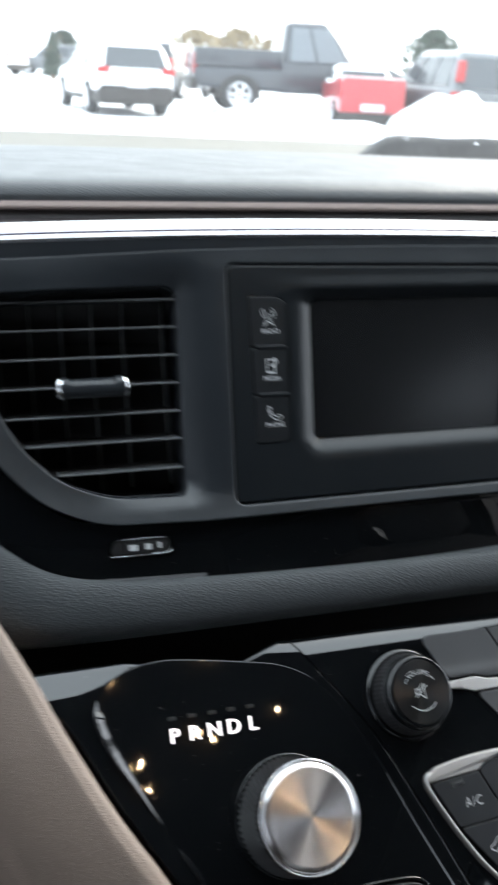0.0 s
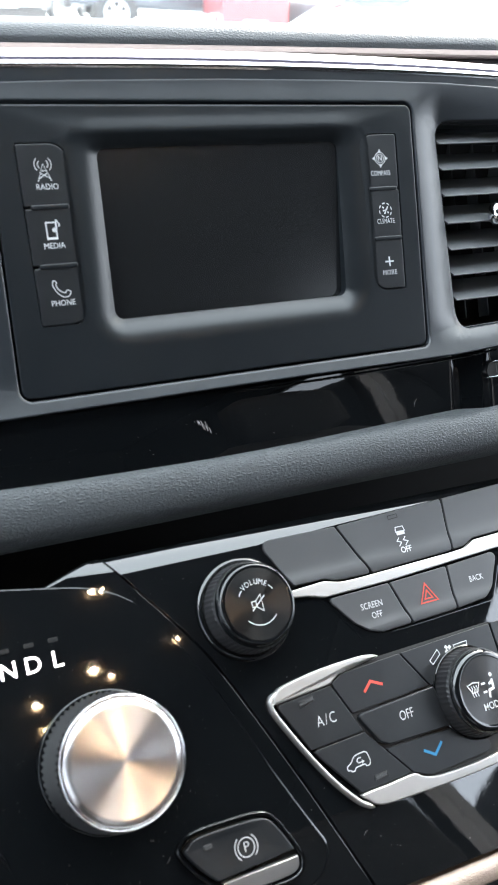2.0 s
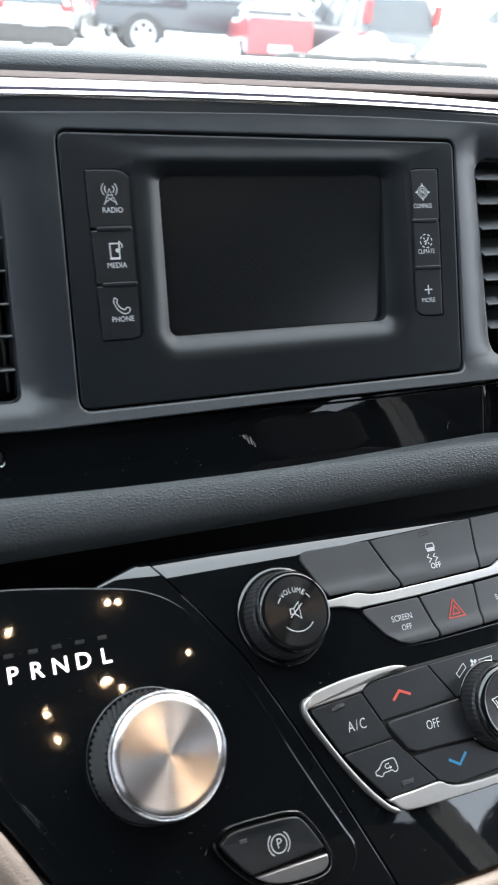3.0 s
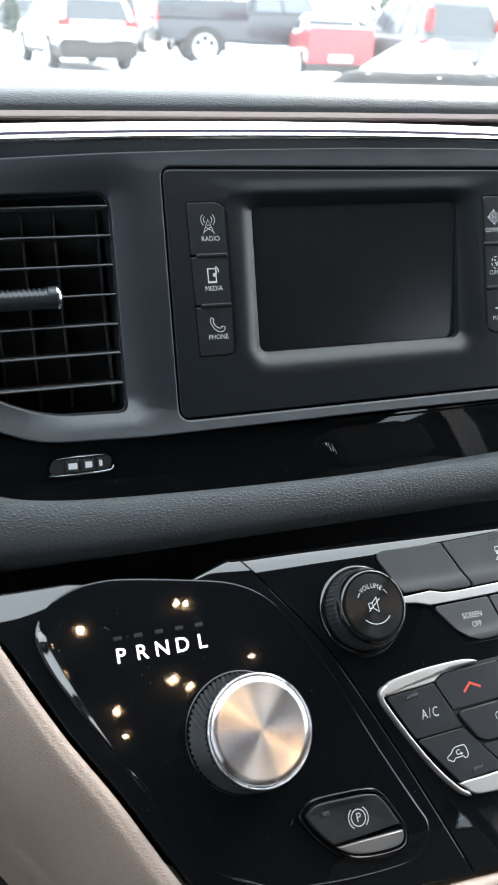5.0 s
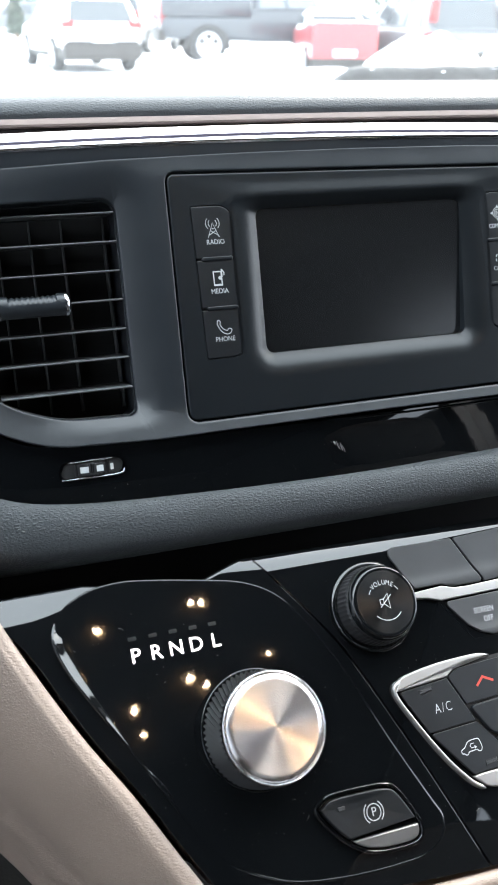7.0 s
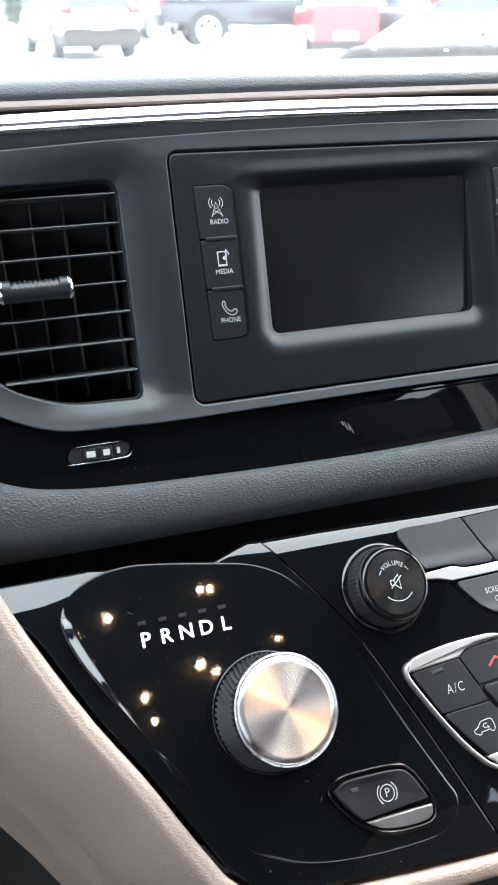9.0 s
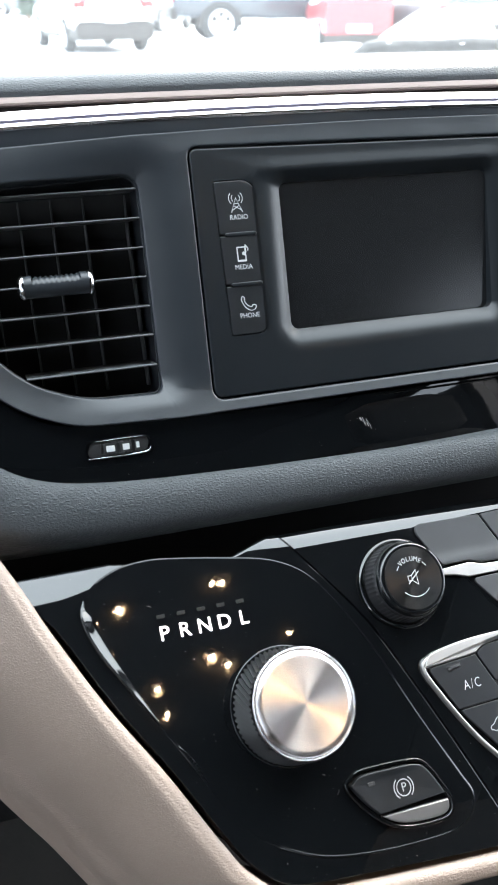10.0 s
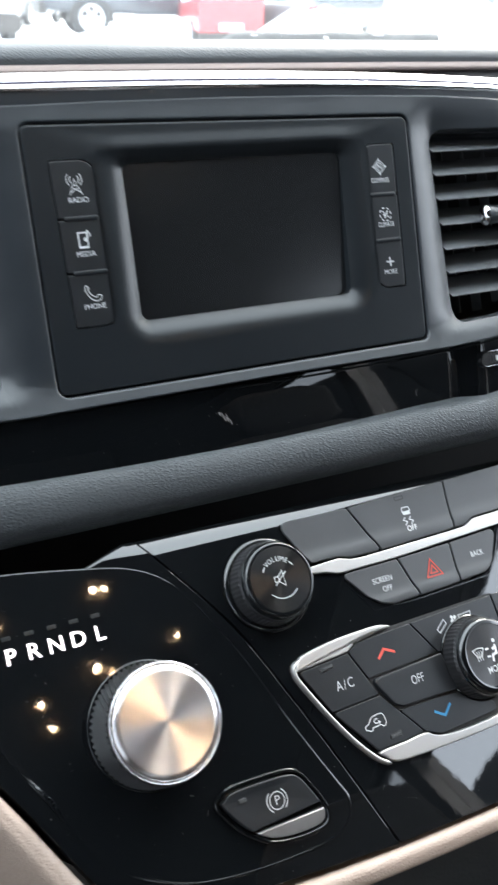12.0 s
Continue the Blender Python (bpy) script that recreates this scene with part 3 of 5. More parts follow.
def air_vent(hole, rows, tilt, handle_u, handle_v, vane_us, label):
    vent = thing("air_vent", MA, label, "air vent", "dashboard air vents")
    part("liner", pierced_each(inset(hole, -1.0), [(inset(hole, 0.6), -0.4, -38)], -38, -8.5, 0.3), BLACKKEYS, vent)
    for v in rows:
        a, b = left_bound(hole, v)
        part("slat", blade(a + 1.2, b - 1.0, v, tilt), VENT, vent)
    for u in vane_us:
        vs = [y for y in range(-50, 50) if left_bound(hole, y + 0.01)[0] < u - 1 and left_bound(hole, y + 0.01)[1] > u + 1]
        part("vane", box((u - 0.4) * MM, (u + 0.4) * MM, (min(vs) + 1) * MM, (max(vs) - 1) * MM, -0.034, -0.0255, 0.0003), VENT, vent)
    # finger slide on the middle slat
    grip = bmesh.new()
    sec, half = [], 15.2
    for i in range(53):
        u = handle_u - half + 2 * half * i / 52
        ring = []
        dip = 1.1 if 7 < i < 45 else 0.0
        rib = 0.6 * (i // 2 % 2) if 7 < i < 45 else 0.0
        for k in range(14):
            a = 2 * math.pi * k / 14
            r_v, r_n = 5.2, 4.4
            y, z = r_v * math.sin(a), r_n * math.cos(a)
            if y > 2.0:
                y -= dip - rib
            ring.append(Vector((u * MM, (handle_v + y) * MM, (-3.2 + z) * MM)))
        sec.append(ring)
    h = part("handle", loft(sec, bm=grip), SOFT, vent, smooth=30)
    for s in (-1, 1):
        cap = []
        for i in range(6):
            f = i / 5
            r = math.sqrt(max(0.0, 1 - f * f * 0.92))
            cap.append([Vector(((handle_u + s * (half - 0.4 + 3.0 * f)) * MM, (handle_v + 5.7 * r * math.sin(2 * math.pi * k / 16)) * MM, (-3.2 + 4.5 * r * math.cos(2 * math.pi * k / 16)) * MM)) for k in range(16)])
        part("end_cap", loft(cap), CHROME, h, "chrome end cap", smooth=60)
    return vent


air_vent(left_hole, (43.5, 29.8, 16.0, 2.2, -11.8, -25.4, -39.8), -8.0, -169.5, 1.8, (-212, -196.5, -181, -165.6, -150.2, -129.5), "black air vent with thin louvres and a chrome-tipped slide")
air_vent(right_hole, (38.6, 25.8, 12.8, -0.8, -14, -26.8, -39.4), -33.0, 161.0, 2.0, (124, 139, 154, 169, 184, 199), "black air vent with broad upturned louvres")


# ---- gloss band with thumbwheels ----
def away(u):
    """How far the gloss band turns away towards the passenger, up to its thumbwheel."""
    t = max(0.0, min(1.0, (u + 40) / 80))
    run = 80 * t * t * t * (1 - 0.5 * t) + max(0.0, min(u, 112) - 40)
    return 0.055 * run * (1 - 0.8 * ease(u, 112, 132))


def ribbon(path, widths, n_edge, bulge, back, lean=0.0, steps=9):
    """A band in the plane of the bezel along path, bulging outwards, its upper edge leaning out."""
    line = smooth_line(path, 12)
    w = smooth_line([(a, 0) for a in widths], 12)
    sec = []
    for i, p in enumerate(line):
        d = (line[min(i + 1, len(line) - 1)] - line[max(i - 1, 0)]).normalized()
        side = Vector((-d.y, d.x))
        hw = w[i].x
        ring = []
        for k in range(steps):
            s = 1 - 2 * k / (steps - 1)
            q = p + side * (s * hw)
            ring.append(Vector((q.x, q.y, n_edge - away(q.x) + lean * s + bulge * (1 - abs(s) ** 2.6))) * MM)
        for s, n in ((-1, back), (1, back)):
            q = p + side * (s * hw)
            ring.append(Vector((q.x, q.y, n)) * MM)
        sec.append(ring)
    return loft(sec)


BAND = [(-262, 25), (-240, -22), (-220, -52), (-192, -73), (-160, -79.5), (-100, -81.8), (0, -82.6), (80, -82.6), (125, -81.5), (160, -78), (190, -70), (215, -50), (235, -20)]
placed("gloss_band", ribbon(BAND, [16, 16, 15.5, 15, 14.6, 14.8, 15, 15.2, 15, 15, 15, 15.5, 16], -1.2, 0.35, -18, 0.85), GLOSS, dashboard, MA, "piano black band")


def tube(path, r, z, flat=1.0):
    """A thin rod along a curve in the plane, thinner at its ends."""
    line = smooth_line(path, 6)
    sec = []
    for i, p in enumerate(line):
        d = (line[min(i + 1, len(line) - 1)] - line[max(i - 1, 0)]).normalized()
        k = r * min(1.0, 0.25 + i / 6, 0.25 + (len(line) - 1 - i) / 6)
        sec.append([Vector((p.x - d.y * k * math.cos(a), p.y + d.x * k * math.cos(a), z + flat * k * math.sin(a))) * MM for a in [2 * math.pi * q / 10 for q in range(10)]])
    return loft(sec)


def beside(path, off):
    """A path shifted to its upper side by off millimetres."""
    line = smooth_line(path, 6)
    out = []
    for i, p in enumerate(line):
        d = (line[min(i + 1, len(line) - 1)] - line[max(i - 1, 0)]).normalized()
        out.append((p.x - d.y * off, p.y + d.x * off))
    return out[::6]


placed("gloss_bead", tube(beside(BAND, 13.6), 0.55, -0.95), GLOSS, dashboard, MA, "thin gloss bead", smooth=80)


def thumbwheel(u, v, label):
    w = thing("vent_thumbwheel", MA @ Matrix.Translation((u * MM, v * MM, -0.0005)), label, "thumbwheel", "vent thumbwheels")
    slot = rounded(V2([(-15.5, -3.6), (13.5, -3.6), (15.5, 3.4), (-12.5, 3.4)]), [3.2, 3.2, 2.6, 2.6])
    part("slot_frame", pierced_each(inset(slot, -0.9), [(slot, -0.5, -3)], -3, 0.7, 0.4), GLOSS, w, "gloss black rim")
    part("lip", tube([(-14.5, -4.0), (0, -4.2), (13.0, -3.9), (15.6, -1.6)], 0.42, 0.8), CHROME, w, "thin bright lip", smooth=80)
    part("lip", tube([(-10.5, 3.7), (0, 3.8), (11.5, 3.7)], 0.34, 0.8), CHROME, w, "thin bright lip", smooth=80)
    part("slot_base", slab(slot, -3, 0.15, 0.1), DARK, w)
    bm, n = bmesh.new(), 120
    rows = []
    for y in (-3.2, -2.7, 2.4, 2.9):
        ring = []
        for i in range(n):
            a = 2 * math.pi * i / n
            r = (19 if abs(y) < 2.8 else 18.3) - (0.55 if i % 2 else 0)
            ring.append(bm.verts.new((r * math.sin(a) * MM, y * MM, (-16.6 + r * math.cos(a)) * MM)))
        rows.append(ring)
    for a, b in zip(rows, rows[1:]):
        bridge(bm, a, b)
    bm.faces.new(rows[0])
    bm.faces.new(rows[-1])
    part("wheel", bm, RUBBER, w, smooth=0)
    for x, hw in ((-3.6, 2.0), (3.6, 1.6), (9.4, 0.9)):
        z = -16.6 + math.sqrt(19.3 ** 2 - x * x)
        t = Matrix.Translation((x * MM, -0.0002, z * MM)) @ Matrix.Rotation(math.asin(x / 19.3), 4, "Y")
        m = part("marker_frame", box(-(hw + 0.8) * MM, (hw + 0.8) * MM, -0.0022, 0.0024, -0.0004, 0.0001), DARK, w)
        m.matrix_basis = t
        m = part("marker", box(-hw * MM, hw * MM, -0.0014, 0.0014, -0.0002, 0.0003), PRINT, w, "white mark")
        m.matrix_basis = t
    return w


thumbwheel(-152.5, -76.0, "ribbed black vent thumbwheel with white marks")
thumbwheel(143.0, -76.5, "ribbed black vent thumbwheel with a bright rim")

# ---- rolled pad below the band ----
low_line = smooth_line([(-300, 25), (-262, -20), (-240, -46), (-214, -72), (-192, -86), (-160, -92.5), (-105, -95.6), (-50, -97.2), (0, -97.9), (80, -98.0), (140, -96.8), (200, -84), (240, -50)], 6)
sections = []
for p in low_line:
    tall = max(0.55, (p.y + 126) / 30)
    prof = smooth_line([(6, -16), (2.5, -6), (0, -1), (-3.5, 1.5), (-9, 2.9), (-15, 2.6), (-20, 0.6), (-24.2, -4.6), (-27, -13), (-28, -34), (0, -40)], 5)
    ring = []
    for v, n in ((q.x, q.y) for q in prof):
        ring.append(on_a(p.x, p.y + (v * tall if v < 0 else v), n * (0.75 + 0.25 * tall)))
    sections.append(ring)
part("lower_pad", loft(sections), PAD, dashboard, "dark slate grained padded roll")

# ---- lower console ----
GROOVE = [(7.5, -90), (-14, -37), (-35, 10), (-47, 32), (-72, 66)]
console = thing("console_panel", MB, "piano black centre console edged with a tan leather roll", "console")
LEFT_EDGE = [(-197, 58), (-188.5, 47), (-169.8, 11.5), (-150.8, -19.5), (-132.8, -51.5), (-123.5, -65.3), (-108, -76.8), (-73, -81.8), (-5, -88.8)]
groove = smooth_line(GROOVE, 6)
GROOVE_RUN = -0.735
left_pts = [p - Vector((0.55, 0)) for p in groove if p.y < 57.5] + V2([(-72 - GROOVE_RUN * 8 - 0.55, 58)]) + smooth_line(LEFT_EDGE, 5)
part("shifter_side", slab(left_pts, -12, 0, 0.2), GLOSS, console)
right_pts = V2([(74, -93), (200, -97), (200, 66)]) + [p + Vector((0.55, 0)) for p in reversed(groove)]
part("control_side", slab(right_pts, -12, 0, 0.2), GLOSS, console)


def top_roll(u0, u1, slant0, slant1, prof):
    """The upper edge that turns away from the panel; its end by the groove runs on in the groove's slant."""
    return loft([[Vector((u + slant * GROOVE_RUN * (v - 66), v, n)) * MM for v, n in prof] for u, slant in ((u0, slant0), (u1, slant1))])


def soft_roll():
    """The edge over the shifter: it turns away early at the outer end, later beside the plate."""
    sec = []
    for u, start, slant, end in ((-205, 57.6, 0, 73.8), (-185, 58.4, 0, 73.8), (-172, 61.0, 0, 73.8), (-162, 66.0, 0, 73.6), (-150, 70.5, 0, 71.2), (-125, 69.0, 0, 69.2), (-104, 66.5, 0, 66.8), (-92, 66.5, 0, 71.0), (-84, 66.0, 0, 73.8), (-72.55, 64.5, 1, 73.8)):
        ring = []
        for k in range(13):
            v = 57.4 + (end - 57.4) * k / 12
            d = max(0.0, v - start)
            ring.append((v, 0.015 - 0.34 * (d - 3.5 * (1 - math.exp(-d / 3.5)))))
        z = ring[-1][1]
        ring += [(end + 0.8, z - 1.2), (end + 1.2, z - 3.4), (end + 1.2, -16), (57.4, -16)]
        sec.append([Vector((u + slant * GROOVE_RUN * (v - 66), v, n)) * MM for v, n in ring])
    return loft(sec)


crisp_edge = [(65.5, -0.02), (66.2, -0.10), (69.5, -0.95), (72.4, -1.85), (73.8, -2.7), (74.6, -4.2), (74.8, -6.5), (74.8, -14), (65.5, -14)]
part("upper_edge", soft_roll(), GLOSS, console, smooth=60)
part("upper_edge", top_roll(-71.45, 200, 1, 0, crisp_edge), GLOSS, console, smooth=60)

# shield-shaped plate round the shifter
shield = smooth_loop([(-178, 49), (-176.8, 57.5), (-171, 65), (-159.8, 70.6), (-147, 72.4), (-134, 71.6), (-107.6, 67.4), (-85.5, 62.7), (-69.7, 54.0), (-58.4, 40.0), (-48.4, 22), (-41.6, 8), (-28.5, -24), (-15.5, -53), (-11.2, -63), (-13.6, -70.5), (-20, -75), (-32, -76.8), (-61, -75.4), (-88, -71), (-105, -64), (-119, -54.5), (-129, -42), (-136.5, -29), (-149.4, -5), (-162.8, 17.4), (-172.4, 34)], 5)
plate = thing("shifter_plate", MB, "raised piano black shifter plate lit with gear letters", "shifter plate")
bm = bmesh.new()
inward = [(b - a).normalized() for a, b in zip(shield, inset(shield, 1.0))]
dish_k = [0.03 + 0.09 * ease(-p.y, 50, 66) + ease(d.dot(Vector((0.86, 0.50))), 0.45, 0.95) * (0.78 * ease(p.y, -8, 40) + 0.34 * math.exp(-((p.y + 19) / 8) ** 2)) for p, d in zip(shield, inward)]


def shield_ring(d, z, base):
    return [bm.verts.new((p.x * MM, p.y * MM, (base + (z - base) * k) * MM)) for p, k in zip(inset(shield, [d * k if d > 0.5 else d for k in dish_k]), dish_k)]


last = loop3(bm, inset(shield, -0.5), -5.0)
for d, z in ((-0.5, 1.4), (-0.38, 2.0), (-0.15, 2.42), (0.15, 2.6), (0.45, 2.62), (0.75, 2.52), (1.1, 2.38), (2.2, 1.88), (3.3, 1.38), (4.4, 0.90), (5.2, 0.56), (5.8, 0.38), (6.4, 0.29), (7.0, 0.25), (7.4, 0.25)):
    ring = shield_ring(d, z, 0.08 if d > 0 else -0.04)
    bridge(bm, last, ring)
    last = ring
bm.faces.new(last)
part("plate", bm, GLOSS, plate, smooth=60)
for i, ch in enumerate("PRNDL"):
    part("gear_letter", lettering(ch, 6.7, -142.9 + 9.6 * i, 38.2, 0.2, wide=1.02, bold=0.06), GLOW, plate, "lit white letter", smooth=0)
    part("tick", slab(rounded(V2([(-145.2 + 9.65 * i, 45.3), (-141.4 + 9.65 * i, 45.3), (-141.4 + 9.65 * i, 47), (-145.2 + 9.65 * i, 47)]), 0.3), 0.1, 0.4, 0.1), BLACKKEYS, plate)

# rotary gear knob
knob = thing("gear_knob", MB @ Matrix.Translation((-0.0932, -0.0043, 0.0003)), "rotary gear knob with spun metal top and knurled black side", "gear knob")
bm = bmesh.new()
rows, n = [], 124
for j in range(15):
    z = 0.6 + 19.6 * j / 14
    base = 25.7 - 1.5 * j / 14
    ring = []
    for i in range(n):
        a = 2 * math.pi * (i + 0.42 * j) / n
        r = base + (0.5 if i % 2 else -0.8)
        ring.append(bm.verts.new((r * math.cos(a) * MM, r * math.sin(a) * MM, z * MM)))
    rows.append(ring)
for a, b in zip(rows, rows[1:]):
    bridge(bm, a, b)
bm.faces.new(rows[-1])
part("knurled_side", bm, RUBBER, knob, "diagonally knurled black rubber", smooth=0)
part("foot_ring", lathe([(27.0, 0), (27.0, 0.2), (26.8, 0.4), (26.4, 0.45), (26.0, 0.4), (24.5, 0.4)], 80), GLOSS, knob)
part("rim", lathe([(23.9, 20.0), (24.1, 21.8), (23.95, 23.0), (23.75, 23.5), (23.5, 23.65), (23.2, 23.5), (23.05, 21.9), (15, 21.8)], 96), CHROME, knob, "polished rim", smooth=60)
part("top", lathe([(22.6, 21.5), (22.5, 23.4), (22.1, 24.0), (20.6, 24.62), (19.9, 24.82), (19.5, 24.78), (14, 24.8), (7, 24.83), (0.4, 24.85)], 128), BRUSHED, knob, "circular brushed aluminium disc", smooth=60)

# parking brake switch
switch = thing("parking_brake_switch", MB, "black parking brake switch with a silver lip", "switch")
pk = smooth_loop([(-73, -46.4), (-71.2, -43.4), (-66, -41.3), (-52, -41.6), (-39, -42.8), (-33.2, -46), (-27.2, -57), (-25.0, -64.5), (-28.2, -68.6), (-38, -69.0), (-49, -67.6), (-57, -64.4), (-65.5, -57.2)], 5)
part("rim", pierced_each(inset(pk, -1.9), [(inset(pk, -0.2), -0.8, -1)], -1, 2.0, 0.9), GLOSS, switch, "gloss black rim")
inner = inset(pk, 0.7)
inner = inner[30:] + inner[:30]
split = lambda x: -60.9 + 0.012 * (x + 45)
upper = [p for p in inner if p.y > split(p.x) + 0.3]
part("key", slab(upper, 0.2, 3.0, 0.6, 4, dome=-0.9), BLACKKEYS, switch)
lower = [p for p in inner if p.y < split(p.x) - 0.3]
lip = slab(lower, 0.2, 2.6, 0.6, 4)
for q in lip.verts:
    if q.co.z > 0.001:
        q.co.z -= 0.22 * (split(q.co.x / MM) * MM - q.co.y)
part("lip", lip, SATIN, switch, "satin silver lip")
bm = strokes([arc(-47.3, -51.8, 3.6, 0, 360, 24), arc(-47.3, -51.8, 5.0, -52, 52, 10), arc(-47.3, -51.8, 5.0, 128, 232, 10)], 0.38, 2.9)
part("symbol", lettering("P", 4.0, -47.2, -51.8, 3.12, bm, bold=-0.06), PRINT, switch, "white symbol", smooth=0)
part("indicator", slab(rounded(V2([(-64.5, -47.4), (-61, -47.4), (-61, -45.8), (-64.5, -45.8)]), 0.3), 2.5, 3.1, 0.1), GREYKEYS, switch)


# ---- volume and mode knobs ----
def rotary(at, base_r, face_r, tall, label, draw, name):
    k = thing(name, MB @ Matrix.Translation((at[0] * MM, at[1] * MM, 0.0004)), label, "knob", "console knobs")
    out = 2.4 if name == "volume_knob" else 0.9
    part("collar", lathe([(base_r + out, 0), (base_r + out, 0.9), (base_r + out * 0.75, 1.6), (base_r + out * 0.4, 1.8), (base_r + 0.1, 1.2), (base_r - 1, 0.8)], 80), GLOSS, k)
    bm, n, rows = bmesh.new(), 110, []
    for j, z in enumerate((0.6, 1.6, tall * 0.62, tall * 0.72)):
        ring = []
        for i in range(n):
            a = 2 * math.pi * i / n
            r = base_r - 1.8 * j / 3 + (0.22 if i % 2 and j in (1, 2) else 0.0)
            ring.append(bm.verts.new((r * math.cos(a) * MM, r * math.sin(a) * MM, z * MM)))
        rows.append(ring)
    for a, b in zip(rows, rows[1:]):
        bridge(bm, a, b)
    bm.faces.new(rows[-1])
    part("grip", bm, RUBBER, k, "fluted black grip", smooth=0)
    part("ring", lathe([(base_r - 1.9, tall * 0.70), (base_r - 2.0, tall * 0.82), (base_r - 2.8, tall * 0.93), (face_r + 1.3, tall - 0.15), (face_r + 0.5, tall - 0.22), (face_r, tall - 0.30), (face_r - 2, tall - 0.6)], 80), GLOSS, k, "gloss black ring", smooth=60)
    part("face", lathe([(face_r, tall - 0.8), (face_r - 0.1, tall - 0.3), (face_r * 0.5, tall - 0.25), (0.3, tall - 0.2)], 96), SPUNBLACK, k, "spun black metal disc", smooth=60)
    draw(k, tall)
    return k


def volume_print(k, z):
    bm = bmesh.new()
    for i, ch in enumerate("VOLUME"):
        a = radians(90 + 42 - 84 * (i + 0.5) / 6)
        lettering(ch, 2.5, 9.3 * math.cos(a), 9.3 * math.sin(a), z, bm, wide=0.85, turn=math.degrees(a) - 90, bold=-0.02)
    strokes([arc(0, 0, 9.4, 134, 150, 4), arc(0, 0, 9.4, 30, 46, 4), arc(0, 0, 9.2, 222, 318, 14)], 0.36, z, bm)
    strokes([[(-3.2, -1.2), (-1.2, -1.2), (1.6, -3.6), (1.6, 3.6), (-1.2, 1.2), (-3.2, 1.2), (-3.2, -1.2)], [(-3.6, -2.6), (3.4, 2.8)], [(-1.2, -1.2), (-1.2, 1.2)]], 0.38, z, bm)
    part("symbol", bm, PRINT, k, "white symbols", smooth=0)


def mode_print(k, z):
    bm = lettering("MODE", 3.3, -0.3, -7.0, z, wide=0.85, bold=0.02)
    strokes([[(-11.5, 4.5), (-9.5, 0.8), (-6.5, 0.8), (-4.5, 4.5), (-8, 5.2), (-11.5, 4.5)]], 0.45, z, bm)
    strokes([[(x, -1.2), (x - 0.4, 1.2), (x + 0.4, 2.4), (x, 3.8)] for x in (-9.4, -8, -6.6)], 0.4, z, bm)
    strokes([[(-3.5, 3.4), (-1.2, 3.4)], [(-3.5, -0.4), (-1.2, -0.4)], [(3.2, 6.8), (3.2, 6.2)]], 1.0, z, bm)
    strokes([[(3.2, 4.4), (2.8, 0.2), (0.2, -0.2), (-0.6, -3.4)], [(3.0, 3.4), (0.8, 2.4)]], 1.3, z, bm)
    strokes([arc(3.3, 6.4, 0.5, 0, 360, 10)], 1.0, z, bm)
    part("symbol", bm, PRINT, k, "white symbols", smooth=0)


rotary((-19.7, 39.5), 20.4, 15.6, 14.8, "black volume knob with spun metal face", volume_print, "volume_knob")
rotary((84.0, -24.9), 21.2, 15.6, 14.0, "black climate mode knob with spun metal face", mode_print, "mode_knob")

# ---- upper switch bank ----
bank = thing("switch_bank", MB, "grey switch bank in two rows split by a bright silver strip", "switches")


def console_key(parent, pts, rad, mat, z0=-1.0, z1=1.4, r=0.3, name="switch"):
    return part(name, slab(inset(rounded(V2(pts), [max(0.8, q) for q in rad] if isinstance(rad, list) else max(0.8, rad), 4), 0.12), z0, z1, min(r, 0.6), 3), mat, parent)


def dish(parent, pts, rad, mat, name="switch"):
    """A key with a hollow upper face and a rolled lower lip."""
    bm = slab(inset(rounded(V2(pts), [max(1.5, q) for q in rad] if isinstance(rad, list) else max(1.5, rad), 4), 0.3), -1.0, 1.4, 0.4, 3)
    lo, hi = min(p[1] for p in pts), max(p[1] for p in pts)
    for k in range(1, 12):
        bmesh.ops.bisect_plane(bm, geom=bm.verts[:] + bm.edges[:] + bm.faces[:], plane_co=(0, (lo + (hi - lo) * k / 12) * MM, 0), plane_no=(0, 1, 0), dist=1e-7)
    for v in bm.verts:
        f = (v.co.y / MM - lo) / (hi - lo)
        if v.co.z > 0:
            v.co.z += MM * (0.9 * math.exp(-((f - 0.14) / 0.13) ** 2) + 0.5 * max(0.0, f - 0.55) - 0.25)
    return part(name, bm, mat, parent, smooth=50, flat=False)


part("base", slab(rounded(V2([(-7, 66), (150, 71), (150, 36), (130, 35), (116, 13), (60, 12), (34, 13), (18, 36), (5, 42)]), 2), -1, 0.12, 0.05), GLOSS, bank)
dish(bank, [(-6.8, 67.4), (36.3, 67.0), (49.0, 40.9), (30, 41.3), (22, 43.4), (6.2, 43.4)], [4, 0.8, 0.8, 3, 3, 2], GREYKEYS)
tc = dish(bank, [(36.7, 67.0), (102.8, 69.6), (99.4, 42.2), (49.4, 40.9)], 0.8, GREYKEYS)
dish(bank, [(103.2, 69.6), (150, 71.3), (150, 47.6), (131.6, 46.0), (114.2, 45.6), (107.2, 42.6), (99.8, 42.2)], [0.8, 2, 2, 3, 3, 3, 0.8], GREYKEYS)
so = dish(bank, [(20.6, 34.6), (56.6, 34.9), (63.4, 13.2), (45.7, 13.0), (38.5, 15.4), (32, 20.3)], [2, 0.8, 0.8, 6, 6, 6], GREYKEYS)
hz = dish(bank, [(57.0, 34.9), (92.8, 35.8), (91.2, 13.8), (63.8, 13.2)], 0.8, GREYKEYS)
bk = dish(bank, [(93.2, 35.8), (128, 37.3), (117.5, 20), (110.5, 15.0), (91.6, 13.8)], [0.8, 3, 8, 6, 0.8], GREYKEYS)
